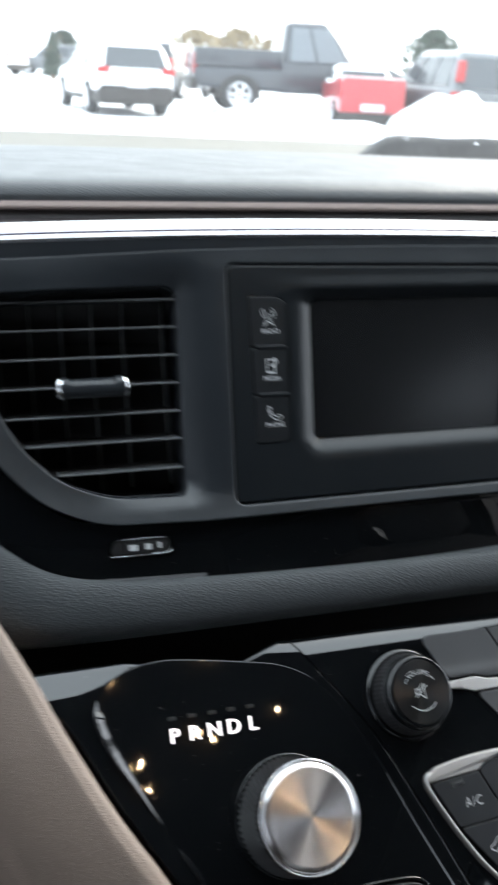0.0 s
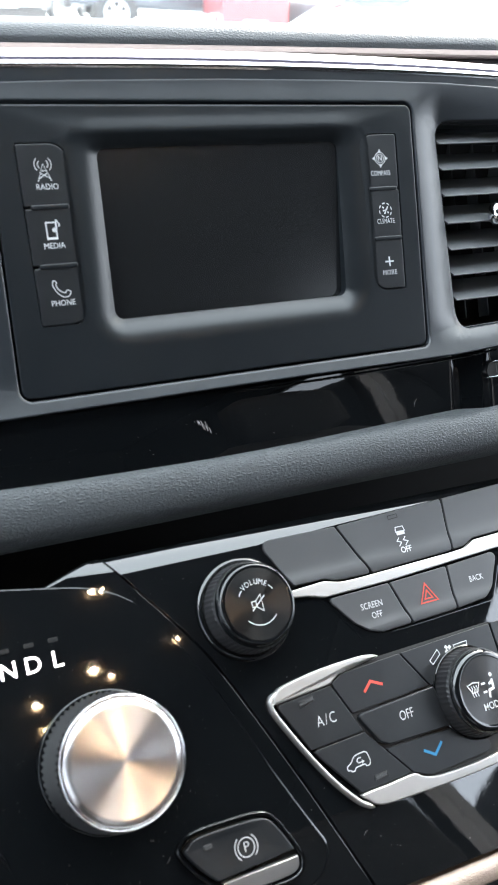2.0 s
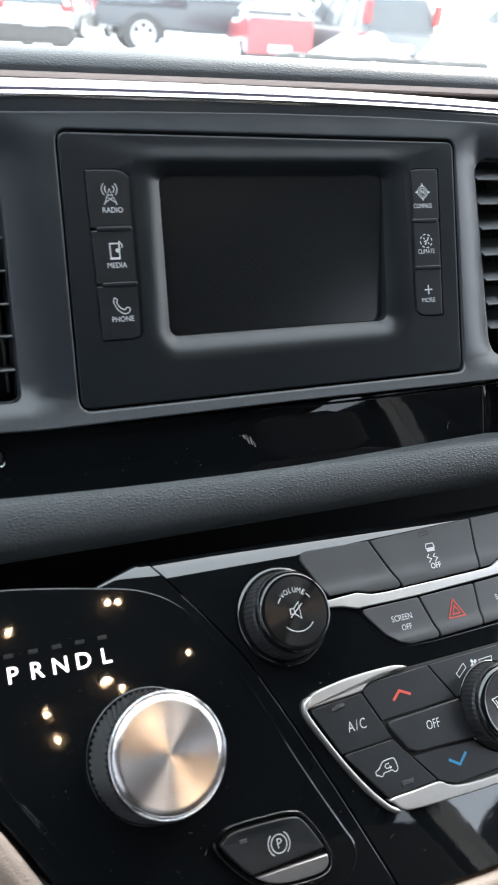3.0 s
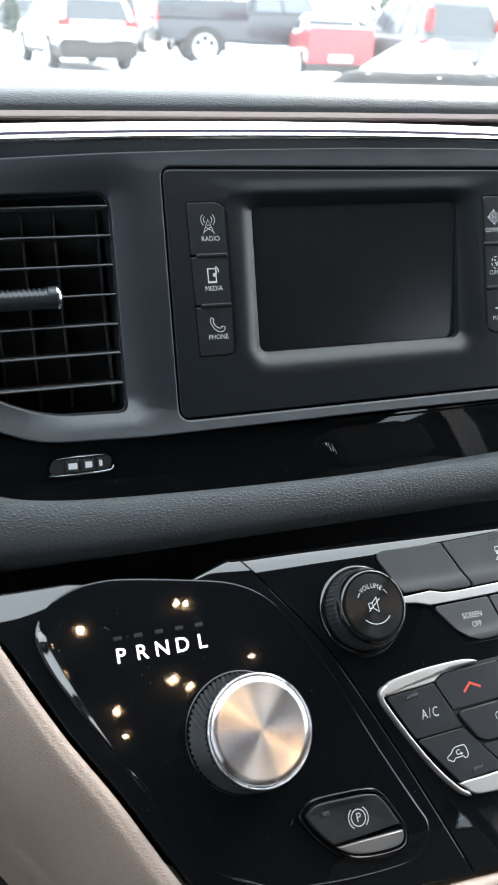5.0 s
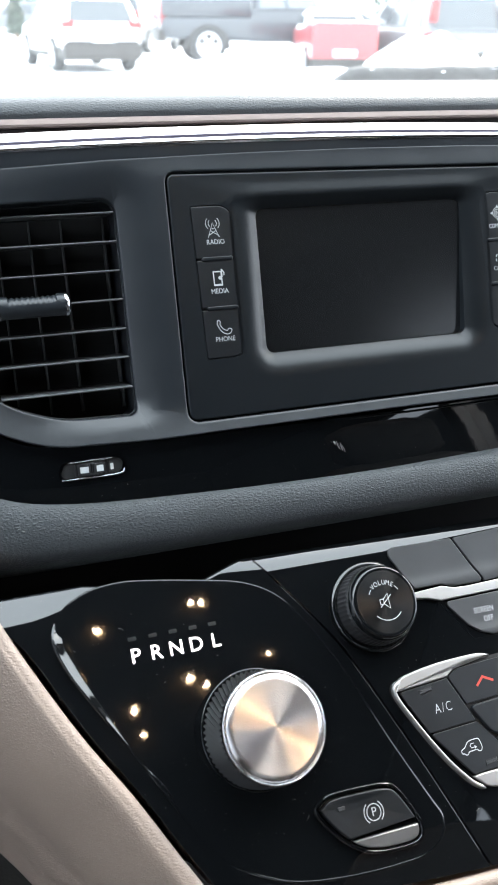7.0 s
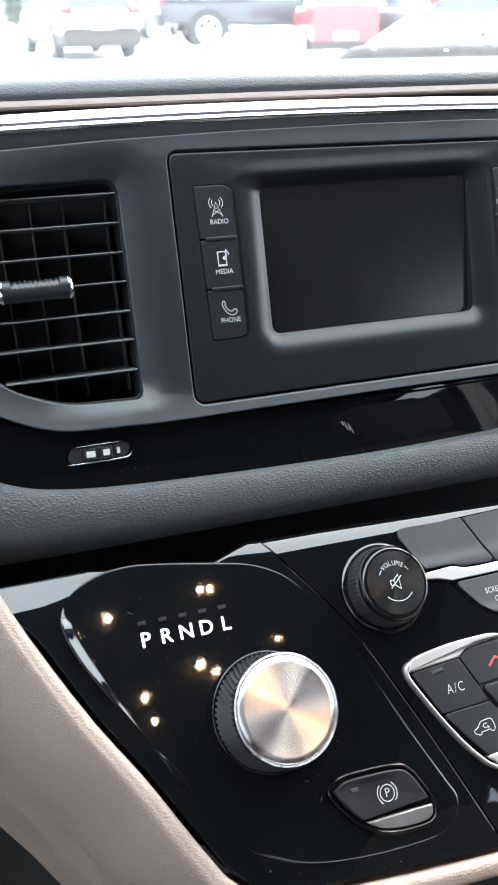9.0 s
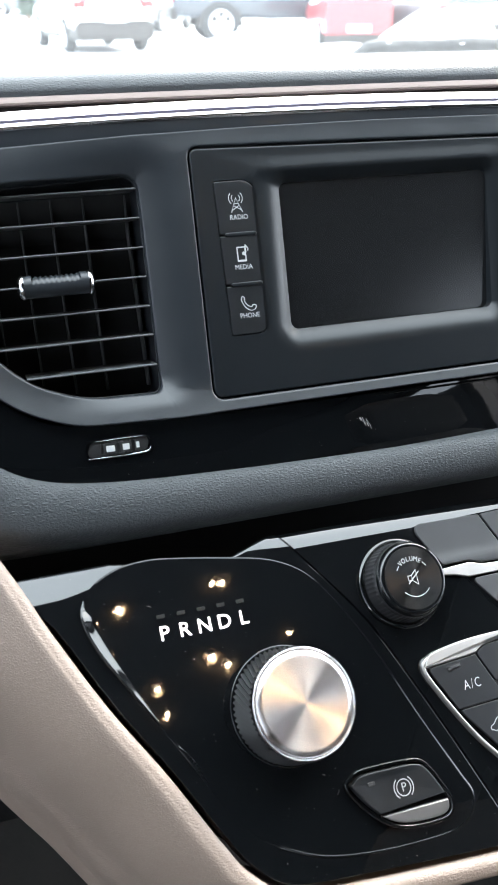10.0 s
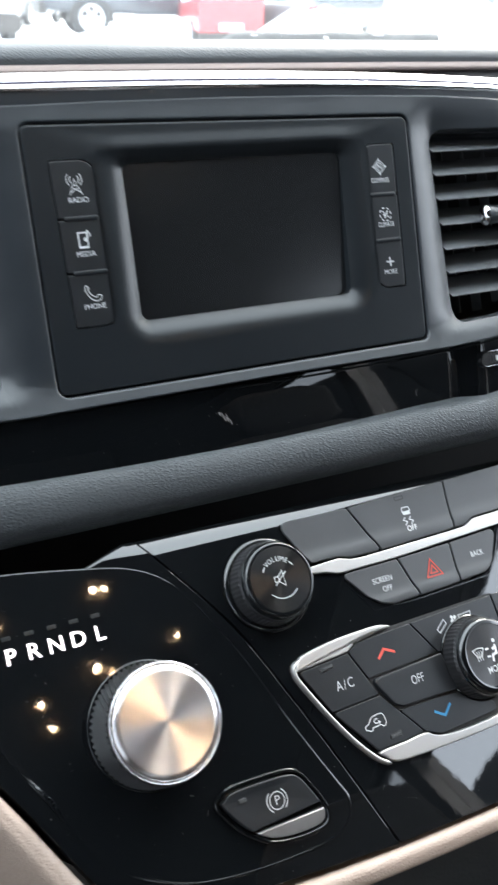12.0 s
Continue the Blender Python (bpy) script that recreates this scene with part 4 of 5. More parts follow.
strip = rounded(V2([(3.6, 38.8), (12.5, 37.6), (20, 35.3), (57, 35.4), (128.7, 38.2), (152, 40), (152, 47), (131.6, 45.4), (114.6, 45.0), (107.4, 42.0), (98.5, 41.5), (37.5, 40.3), (29.8, 40.7), (22, 42.8), (4.4, 42.0)]), [1.5, 4, 4, 1, 4, 1, 1, 3, 3, 3, 1, 4, 4, 3, 1.5], 4)
part("silver_strip", slab(strip, -1, 1.9, 0.5), SATIN, bank, "bright silver strip")
part("lettering", lettering("OFF", 3.0, 72.2, 48.1, 2.0, wide=0.9, bold=0.07), PRINT, tc, smooth=0)
bm = strokes([[(70.3, 58.9), (70.8, 61.2), (75.2, 61.2), (75.8, 58.9), (70.3, 58.9)], [(70.6, 57.4), (75.5, 57.4)], [(71.2, 55.9), (69.6, 54.4), (72.0, 53.4), (70.0, 51.6)], [(75.0, 55.9), (73.4, 54.4), (75.9, 53.4), (73.9, 51.6)]], 0.5, 1.5)
strokes([[(70.6, 58.2), (75.5, 58.2)]], 1.2, 1.4, bm)
bmesh.ops.translate(bm, vec=(-1.0 * MM, -1.4 * MM, 0), verts=bm.verts)
part("icon", bm, PRINT, tc, smooth=0)
part("indicator", strokes([[(67.4, 64.3), (73.0, 64.6), (73.0, 66.4), (67.4, 66.1), (67.4, 64.3)]], 0.35, 1.4), DARK, tc, smooth=0)
bm = lettering("SCREEN", 3.0, 43.7, 26.5, 1.45, wide=0.85, bold=0.0)
part("lettering", lettering("OFF", 3.0, 45.1, 21.6, 1.45, bm, wide=0.85, bold=0.0), PRINT, so, smooth=0)
part("lettering", lettering("BACK", 3.0, 108.5, 26.0, 1.45, wide=0.85, bold=0.0), PRINT, bk, smooth=0)
tri = lambda s: [(76.6 - 5.2 * s, 23.9 - 3.0 * s), (76.6 + 5.2 * s, 23.9 - 3.0 * s), (76.6, 23.9 + 6.0 * s), (76.6 - 5.2 * s, 23.9 - 3.0 * s)]
part("symbol", strokes([tri(1.0), tri(0.45)], 0.65, 1.4), REDPRINT, hz, "red warning triangle", smooth=0)

# ---- climate controls ----
def indicator(parent, pts):
    """A dull lens in a dark surround."""
    line = rounded(V2(pts), 0.4)
    rim = part("indicator", slab(line, 1.0, 1.6, 0.1), DARK, parent)
    part("lens", slab(inset(line, 0.4), 1.0, 1.64, 0.03), GREYKEYS, rim)



climate = thing("climate_controls", MB, "black climate control switches in a satin silver frame", "climate controls")
FR = [(-20.5, -2), (-10, 3.6), (41, 4.4), (110, 5), (130, -10), (122, -50), (100, -60), (60, -57), (16, -56.5), (2, -38)]
fr = rounded(V2(FR), [8, 14, 4, 14, 20, 20, 20, 10, 6, 20], 5)
part("base", slab(inset(fr, 1.0), -1, 0.12, 0.05), DARK, climate)
edge_line = smooth_line([(-15.0, 1.8), (-18.6, 0.0), (-20.2, -3.2), (-18.6, -9.0), (-9.4, -26.5), (-0.2, -41.2), (8.2, -51.4), (12.8, -55.0), (15.8, -56.6)], 6)
tube = []
for i, p in enumerate(edge_line):
    d = (edge_line[min(i + 1, len(edge_line) - 1)] - edge_line[max(i - 1, 0)]).normalized()
    side = Vector((-d.y, d.x))
    r = 1.25 * min(1.0, 0.25 + i / 8, 0.25 + (len(edge_line) - 1 - i) / 6)
    tube.append([Vector((p.x + side.x * r * math.cos(a), p.y + side.y * r * math.cos(a), 0.6 + 1.6 * r * math.sin(a))) * MM for a in [2 * math.pi * k / 12 for k in range(12)]])
part("frame", loft(tube), SATIN, climate, "bright curved edge", smooth=80)
lens = smooth_loop([(-19.4, -3.0), (-16.8, 1.0), (-12.5, 3.3), (5.7, 5.5), (24, 6.0), (33, 5.6), (38.7, 3.8), (35.6, 2.9), (25, 3.1), (18, 1.9), (12.2, -0.9), (9.6, -2.0), (-5, -2.8), (-17.5, -3.4)], 5)
part("silver_top", slab(lens, -1, 2.0, 0.7, 4), SATIN, climate, "satin silver inlay")
lens = smooth_loop([(11.4, -49.9), (25, -49.7), (39, -49.5), (43.5, -51.8), (49, -53.6), (59.4, -54.6), (75, -54.8), (88, -54.2), (104, -51.7), (116, -49.8), (114, -54), (100, -58), (86, -59.0), (60, -59.0), (26, -57.6), (17, -56.0), (13.5, -52.8)], 5)
part("silver_bottom", slab(lens, -1, 2.0, 0.7, 4), SATIN, climate, "satin silver inlay")
ac = console_key(climate, [(-18.0, -4.0), (10.4, -2.5), (20.6, -25.4), (-7.0, -26.0)], [1.5, 0.8, 0.8, 1], BLACKKEYS)
rc = console_key(climate, [(-6.7, -26.5), (20.8, -25.9), (39.0, -49.0), (11.0, -49.3)], [1, 0.8, 0.8, 1.5], BLACKKEYS)
up = console_key(climate, [(11.0, -2.0), (17.2, 1.0), (50.4, 1.9), (61.6, -16.0), (17.6, -17.0)], [2, 3, 0.8, 0.8, 1], BLACKKEYS)
off = console_key(climate, [(18.2, -18.0), (63, -16.6), (66, -36), (31.4, -34.6), (26.6, -32.0)], [2, 1, 1, 4, 4], BLACKKEYS, z1=2.6, r=1.0)
dn = console_key(climate, [(28.6, -35.4), (70, -37.0), (92, -52.6), (48.5, -53.2), (39.6, -49.0)], [0.8, 1, 3, 5, 1.5], BLACKKEYS)
fan = console_key(climate, [(51.0, 1.9), (107, 3.0), (107, -16), (62.4, -16.2)], [0.8, 0.8, 0.8, 0.8], BLACKKEYS)
console_key(climate, [(107.6, 3.2), (122, 2.6), (127, -10), (121, -47), (108, -52), (108, -16)], [0.8, 6, 6, 6, 2, 1], BLACKKEYS)
part("lettering", lettering("A/C", 4.8, 4.0, -15.8, 1.45, wide=0.8, bold=-0.06, spacing=1.25), PRINT, ac, smooth=0)
indicator(ac, [(-7.2, -7.7), (0.6, -6.7), (0.6, -4.3), (-7.2, -5.3)])
car_side = smooth_loop([(8.4, -37.9), (8.2, -36.3), (10.4, -35.3), (12.4, -33.3), (14.4, -32.7), (18.4, -32.6), (19.6, -33.6), (20.2, -36.8), (19.4, -38.3), (18.0, -38.5), (17.0, -37.5), (14.6, -37.6), (12.4, -37.7), (11.4, -38.7), (10.2, -38.7), (9.2, -37.9)], 3)
bm = strokes([[tuple(q) for q in car_side] + [tuple(car_side[0])]], 0.42, 1.4)
strokes([[(16.9, -36.2), (14.2, -36.2), (13.6, -35.2), (14.4, -34.3), (16.0, -34.3)], [(16.0, -35.5), (17.0, -36.2), (16.0, -36.8)]], 0.42, 1.4, bm)
bmesh.ops.translate(bm, vec=(-0.7 * MM, -1.0 * MM, 0), verts=bm.verts)
part("icon", bm, PRINT, rc, smooth=0)
indicator(rc, [(18.9, -46.8), (25.9, -46.6), (26.5, -44.2), (19.5, -44.4)])
part("arrow", strokes([[(26.4, -9.8), (31.0, -6.0), (37.0, -8.9)]], 1.25, 1.4), REDPRINT, up, "red up arrow", smooth=0)
part("lettering", lettering("OFF", 4.4, 44.0, -24.7, 2.65, wide=0.75, bold=-0.06), PRINT, off, smooth=0)
part("arrow", strokes([[(48.0, -42.0), (53.6, -45.4), (58.8, -41.0)]], 1.25, 1.4), BLUEPRINT, dn, "blue down arrow", smooth=0)
bm = strokes([[(66.0, -5.6), (71.8, -1.6), (72.8, -4.0), (67.2, -7.6), (66.0, -5.6)], [(81.8, -1.9), (90.2, -1.7), (89.2, -5.9), (82.6, -5.7), (81.8, -1.9)]], 0.4, 1.4)
for a in range(4):
    d = radians(20 + 90 * a)
    strokes([[(78.2 + 0.5 * math.cos(d), -3.0 + 0.5 * math.sin(d)), (78.2 + 2.3 * math.cos(d + 0.3), -3.0 + 2.3 * math.sin(d + 0.3))]], 1.5, 1.4, bm)
part("icon", bm, PRINT, fan, smooth=0)

# ---- tan leather roll round the console ----
EDGE = [(-245, 128), (-222, 108), (-204.5, 77), (-190.5, 47), (-172, 11.5), (-153, -19.5), (-135, -52), (-125, -67), (-108, -79), (-73, -84), (-5, -90.5), (74, -94.5), (200, -99)]
edge = smooth_line(EDGE, 14)
wide_at = smooth_line([(q, 0) for q in (80, 77, 73, 68, 62, 58, 54, 49, 39, 26, 18, 17, 17)], 14)
sections = []
for i, p in enumerate(edge):
    d = (edge[min(i + 1, len(edge) - 1)] - edge[max(i - 1, 0)]).normalized()
    side = Vector((d.y, -d.x))
    w = wide_at[i].x
    prof = smooth_line([(0.6, -14), (0.7, -1), (1.6, 2.4), (5, 3.4), (10, 0.6), (w * 0.37, -w * 0.31), (w * 0.54, -w * 0.70), (w * 0.65, -w * 1.10), (w * 0.745, -w * 1.36), (w * 0.83, -w * 1.75), (w * 0.88, -w * 2.2), (0.6, -w * 2.3)], 6)
    sections.append([Vector((p.x + side.x * q.x, p.y + side.y * q.x, q.y)) * MM for q in prof])
part("leather_roll", loft(sections), TAN, console, "tan grained leather roll", smooth=60, flat=False)
part("body", slab(rounded(V2([(-190, 60), (-120, -62), (-60, -78), (190, -92), (190, 66)]), 10), -160, -13, 2), DARK, console)

# ---- dust on the gloss black ----
def inside(p, pts):
    hit = False
    for i in range(len(pts)):
        a, b = pts[i - 1], pts[i]
        if (a.y > p.y) != (b.y > p.y) and p.x < a.x + (b.x - a.x) * (p.y - a.y) / (b.y - a.y):
            hit = not hit
    return hit


def dust():
    """Fine specks and a few short fibres that lie on the flat gloss faces."""
    rng = random.Random(7)
    floor_plate, rim = inset(shield, 9.5), inset(shield, -2.0)
    keep_off = [V2([(-10, 80), (200, 80), (200, 8), (24, 8), (2, 36)]), V2([(-24, 6), (200, 8), (200, -64), (12, -64), (-24, -6)]), inset(pk, -4.0)]
    bm, made = bmesh.new(), 0
    while made < 170:
        p = Vector((rng.uniform(-188, 130), rng.uniform(-84, 62)))
        if inside(p, floor_plate):
            z = 0.08
        elif inside(p, rim) or not (inside(p, left_pts) or inside(p, right_pts)):
            continue
        else:
            z = 0.0
        if any(inside(p, q) for q in keep_off) or (p - Vector((-93.8, -4.2))).length < 31 or (p - Vector((-19.9, 39.7))).length < 26:
            continue
        made += 1
        a, s = rng.uniform(0, 6.28), rng.choice((0.05, 0.06, 0.08, 0.10, 0.15))
        long = rng.uniform(1.0, 1.8)
        if made % 55 == 0:
            line = [(p.x + 0.5 * k * math.cos(a + 0.12 * k), p.y + 0.5 * k * math.sin(a + 0.12 * k)) for k in range(6)]
            strokes([line], 0.07, z, bm, 0.03)
            continue
        ring = [bm.verts.new(((p.x + s * long * math.cos(a) * math.cos(b) - s * math.sin(a) * math.sin(b)) * MM, (p.y + s * long * math.sin(a) * math.cos(b) + s * math.cos(a) * math.sin(b)) * MM, z * MM)) for b in (0, 1.2, 2.4, 3.6, 4.9)]
        top = bm.verts.new((p.x * MM, p.y * MM, (z + s) * MM))
        for k in range(5):
            bm.faces.new((ring[k], ring[(k + 1) % 5], top))
    return bm


solo("dust", dust(), DUST, MB, "fine pale dust specks and fibres on the gloss black console", "dust", kind="stuff", smooth=0)


def band_dust():
    """A few specks and fibres on the gloss band."""
    rng = random.Random(21)
    bm = bmesh.new()
    for i in range(46):
        x, y = rng.uniform(-150, 105), -81.0 + rng.uniform(-10, 10)
        a, s = rng.uniform(0, 6.28), rng.choice((0.06, 0.08, 0.10, 0.14))
        if i in (7, 23):
            strokes([[(x + 0.8 * k * math.cos(a + 0.16 * k), y + 0.8 * k * math.sin(a + 0.16 * k)) for k in range(6)]], 0.12, -0.66 - away(x), bm, 0.03)
            continue
        ring = [bm.verts.new(((x + 1.5 * s * math.cos(b)) * MM, (y + s * math.sin(b)) * MM, (-0.75 - away(x)) * MM)) for b in (0, 1.2, 2.4, 3.6, 4.9)]
        top = bm.verts.new((x * MM, y * MM, (-0.66 - away(x) + s) * MM))
        for k in range(5):
            bm.faces.new((ring[k], ring[(k + 1) % 5], top))
    fibre = [(-5.4, -73.5), (-5.1, -75.0), (-6.0, -76.8), (-8.7, -78.1)]
    strokes([[tuple(q) for q in smooth_line(fibre, 4)]], 0.16, -0.66 - away(-6), bm, 0.03)
    for i in range(14):
        x, y, n = -31.5 + 0.55 * i + rng.uniform(-0.4, 0.4), -75.5 - 0.55 * i + rng.uniform(-1.2, 1.2), rng.uniform(1.5, 4.2)
        strokes([[(x + 0.28 * n * k / 3 + rng.uniform(-0.15, 0.15), y - n * k / 3) for k in range(4)]], rng.uniform(0.08, 0.2), -0.70 - away(x), bm, 0.03)
    return bm


solo("dust", band_dust(), DUST, MA, "sparse pale dust specks on the gloss black dashboard band", "dust", kind="stuff", smooth=0)


# ---- cabin shell ----
def wall(name, pieces, mat, label=""):
    bm = bmesh.new()
    for q in pieces:
        box(*q, bm=bm)
    return solo(name, bm, mat, kind="structure", label=label, smooth=0)


solo("ceiling", box(-0.84, 0.84, -3.3, -0.28, 1.70, 1.74, 0.004), HEADLINER, kind="structure", label="black cloth headliner")
solo("floor", box(-0.84, 0.84, -3.3, 0.97, 0.25, 0.30), CARPET, kind="structure", label="dark cabin carpet")
for s, name in ((-1, "wall_west"), (1, "wall_east")):
    a, b = sorted((s * 0.80, s * 0.86))
    wall(name, [(a, b, -3.3, 0.97, 0.30, 1.03)], DOORTRIM, "charcoal door trim")
    back, head = -1.45, 1.50
    wall("trim", [(a, b, -0.965, -0.25, 1.43, 1.70), (a, b, -3.3, -0.965, head, 1.70), (a, b, -0.965, -0.925, 1.03, 1.43), (a, b, -3.3, back, 1.03, head)], CABIN, "dark pillar trim")
    for i, (y0, y1) in enumerate(((-0.925, 0.30), (back, -0.965))):
        # left front pane is darkened in place of the shade a driver would cast
        w = solo("window", box(*sorted((s * 0.826, s * 0.831)), y0, y1, 1.03, head if i else 1.43), (PRIVACY if i else GLASS) if s > 0 else TINTED, kind="structure", label="tinted rear side window" if i else "front side window", smooth=0)
        w.visible_shadow = False
    pillar = [[Vector((s * (x + dx), y + dy, z)) for dx, dy in ((-0.045, 0), (0.045, 0.03), (0.05, -0.05), (-0.03, -0.07))] for x, y, z in ((0.92, 0.93, 1.06), (0.93, 0.34, 1.38), (0.93, -0.26, 1.72))]
    solo("trim", loft(pillar), CABIN, kind="structure", label="dark windscreen pillar")
wall("wall_north", [(-0.84, 0.84, 0.935, 0.99, 0.30, 1.075)], CABIN, "dark bulkhead")
wall("wall_south", [(-0.84, 0.84, -3.36, -3.30, 0.25, 1.08), (-0.84, 0.84, -3.36, -3.30, 1.24, 1.74), (-0.84, -0.70, -3.36, -3.30, 1.08, 1.24), (0.70, 0.84, -3.36, -3.30, 1.08, 1.24)], DOORTRIM, "charcoal tailgate trim")
back_pane = solo("window", box(-0.70, 0.70, -3.335, -3.33, 1.08, 1.24), PRIVACY, kind="structure", label="tinted rear window", smooth=0)
back_pane.visible_shadow = False
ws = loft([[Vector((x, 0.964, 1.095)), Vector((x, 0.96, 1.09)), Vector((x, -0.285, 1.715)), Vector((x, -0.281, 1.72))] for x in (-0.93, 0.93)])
shield_glass = solo("windscreen", ws, HAZED, kind="structure", label="clear raked windscreen", smooth=0)
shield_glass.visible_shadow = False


def front_seat(x, y, tall):
    """A seat behind the camera, seen only mirrored in the gloss trim."""
    s = thing("front_seat", Matrix.Translation((x, y, 0.30)) @ Matrix.Diagonal((1, 1, tall, 1)), "dark leather front seat", "car seat", "front seats")

    def cushion(name, secs):
        part(name, loft([[Vector((p.x, y, z + p.y)) for p in rounded(V2([(-w, -h), (w, -h), (w, h), (-w, h)]), 0.05, 3)] for w, h, y, z in secs]), SEATS, s, smooth=60)

    cushion("seat", ((0.20, 0.06, 0.42, 0.30), (0.26, 0.10, 0.36, 0.29), (0.26, 0.11, 0.10, 0.26), (0.25, 0.11, -0.08, 0.25)))
    back = [[Vector((px, y + py, z)) for px, py in [(q.x, q.y) for q in rounded(V2([(-w, -d), (w, -d), (w, d), (-w, d)]), 0.05, 3)]] for w, d, y, z in ((0.22, 0.08, -0.10, 0.22), (0.26, 0.09, -0.14, 0.45), (0.25, 0.08, -0.22, 0.75), (0.19, 0.06, -0.27, 0.90), (0.14, 0.04, -0.28, 0.94))]
    part("backrest", loft(back), SEATS, s, smooth=60)
    head = [[Vector((px, y + py, z)) for px, py in [(q.x, q.y) for q in rounded(V2([(-w, -d), (w, -d), (w, d), (-w, d)]), 0.03, 3)]] for w, d, y, z in ((0.10, 0.03, -0.27, 0.93), (0.13, 0.05, -0.27, 0.98), (0.13, 0.05, -0.28, 1.10), (0.09, 0.03, -0.29, 1.14))]
    part("headrest", loft(head), SEATS, s, smooth=60)
    part("base", box(-0.22, 0.22, -0.10, 0.32, -0.002, 0.16, 0.02), SEATS, s)


front_seat(0.43, -0.46, 0.86)
front_seat(-0.46, -0.62, 0.80)

# the last two lamps are added to make one stretched glint on the plate
for x, y, r in ((0.28, -0.75, 0.0085), (0.315, -0.775, 0.006), (0.11, -0.63, 0.005), (0.19, -0.80, 0.006), (0.215, -0.86, 0.005), (0.43, -0.73, 0.004), (0.262, -0.600, 0.0045), (0.279, -0.602, 0.004)):
    lamp = thing("ceiling_lamp", Matrix.Translation((x, y, 1.70)), "small warm lit lamp recessed in the headliner", "lamp", "ceiling lamps")
    R = r * 1000
    part("bezel", lathe([(R * 1.05, 0.5), (R * 1.3, -0.4), (R * 1.3, -R * 1.5), (R * 1.15, -R * 1.65), (R, -R * 1.55), (R * 0.98, 0), (R * 0.5, 0.3)], 24), DARK, lamp)
    part("lens", lathe([(R * 0.96, -0.3), (R * 0.9, -1.2), (R * 0.5, -1.6), (R * 0.05, -1.7)], 24), LAMP, lamp, "warm glowing lens")

# ---- outside: snowy car park ----
SNOW = material("white_snow", (0.86, 0.88, 0.90), 0.7, grain=0.02, grain_size=0.15, stain=0.05, stain_size=1.5)
DIRTY = material("dirty_snow", (0.04, 0.039, 0.038), 0.8, grain=0.03, grain_size=0.12, stain=0.45, stain_size=0.25)
SLUSH = material("wet_slush", (0.075, 0.068, 0.052), 0.7, grain=0.01, grain_size=0.1, stain=0.3, stain_size=0.8)
TYRE = material("tyre_rubber", (0.03, 0.03, 0.03), 0.85, stain=0.3, stain_size=0.1)
RIM = material("alloy_rim", (0.55, 0.56, 0.58), 0.35, metal=0.8, stain=0.1)
PANE = material("dark_car_glass", (0.05, 0.055, 0.06), 0.08, stain=0.1)
# paler base colour stands in for bright sky seen through the panes
PALEPANE = material("sky_painted_car_glass", (0.115, 0.128, 0.142), 0.1, stain=0.1)
TAIL = material("red_tail_light", (0.3, 0.01, 0.01), 0.2, stain=0.1)
BLACKTRIM = material("black_bumper_plastic", (0.022, 0.019, 0.017), 0.7, stain=0.5, stain_size=0.2)
BARK = material("bark", (0.16, 0.12, 0.09), 0.9, stain=0.3, stain_size=0.1)


def paint(name, c):
    return material(name, c, 0.3, coat=0.6, coat_rough=0.05, stain=0.12, stain_size=0.3)


GRIMY = material("grimy_black_paint", (0.010, 0.011, 0.012), 0.75, spec=0.1, stain=0.4, stain_size=0.3)
WHITE, SLATE, REDPAINT, GREY = paint("white_paint", (0.75, 0.76, 0.77)), paint("slate_paint", (0.014, 0.017, 0.024)), paint("red_paint", (0.34, 0.008, 0.014)), paint("grey_paint", (0.085, 0.090, 0.098))


def uneven(x0, x1, y0, y1, nx, ny, height):
    bm = bmesh.new()
    g = [[bm.verts.new((x0 + (x1 - x0) * i / nx, y0 + (y1 - y0) * j / ny, height(x0 + (x1 - x0) * i / nx, y0 + (y1 - y0) * j / ny))) for i in range(nx + 1)] for j in range(ny + 1)]
    for j in range(ny):
        for i in range(nx):
            bm.faces.new((g[j][i], g[j][i + 1], g[j + 1][i + 1], g[j + 1][i]))
    return bm


solo("ground", uneven(-2500, 2500, -2500, 2500, 40, 40, lambda x, y: 0.0), SNOW, kind="structure", label="snow-covered car park")
solo("road", uneven(-30, 6.5, 11.0, 15.2, 60, 14, lambda x, y: 0.02 + 0.016 * noise.noise((x * 0.8, y * 0.9, 0.3))), SLUSH, kind="structure", label="wet slushy driving lane")


def snow_pile(name, x, y, rx, ry, h, mat, label, seed):
    bm = bmesh.new()
    n, m = 28, 8
    rows = []
    for j in range(m + 1):
        f = j / m
        ring = []
        for i in range(n):
            a = 2 * math.pi * i / n
            k = 1 - f
            wob = 1 + 0.28 * noise.noise((2.2 * math.cos(a) + seed, 2.2 * math.sin(a), f * 2))
            ring.append(bm.verts.new((rx * k * wob * math.cos(a), ry * k * wob * math.sin(a), h * (1 - k ** 2.6) * (1 + 0.20 * noise.noise((math.cos(a) * 3 * k + seed, math.sin(a) * 3 * k, 5)))  - 0.02)))
        rows.append(ring)
    for a, b in zip(rows, rows[1:]):
        bridge(bm, a, b)
    bm.faces.new(rows[-1])
    return solo(name, bm, mat, Matrix.Translation((x, y, 0)), label, "snow pile", "snow piles", smooth=60)


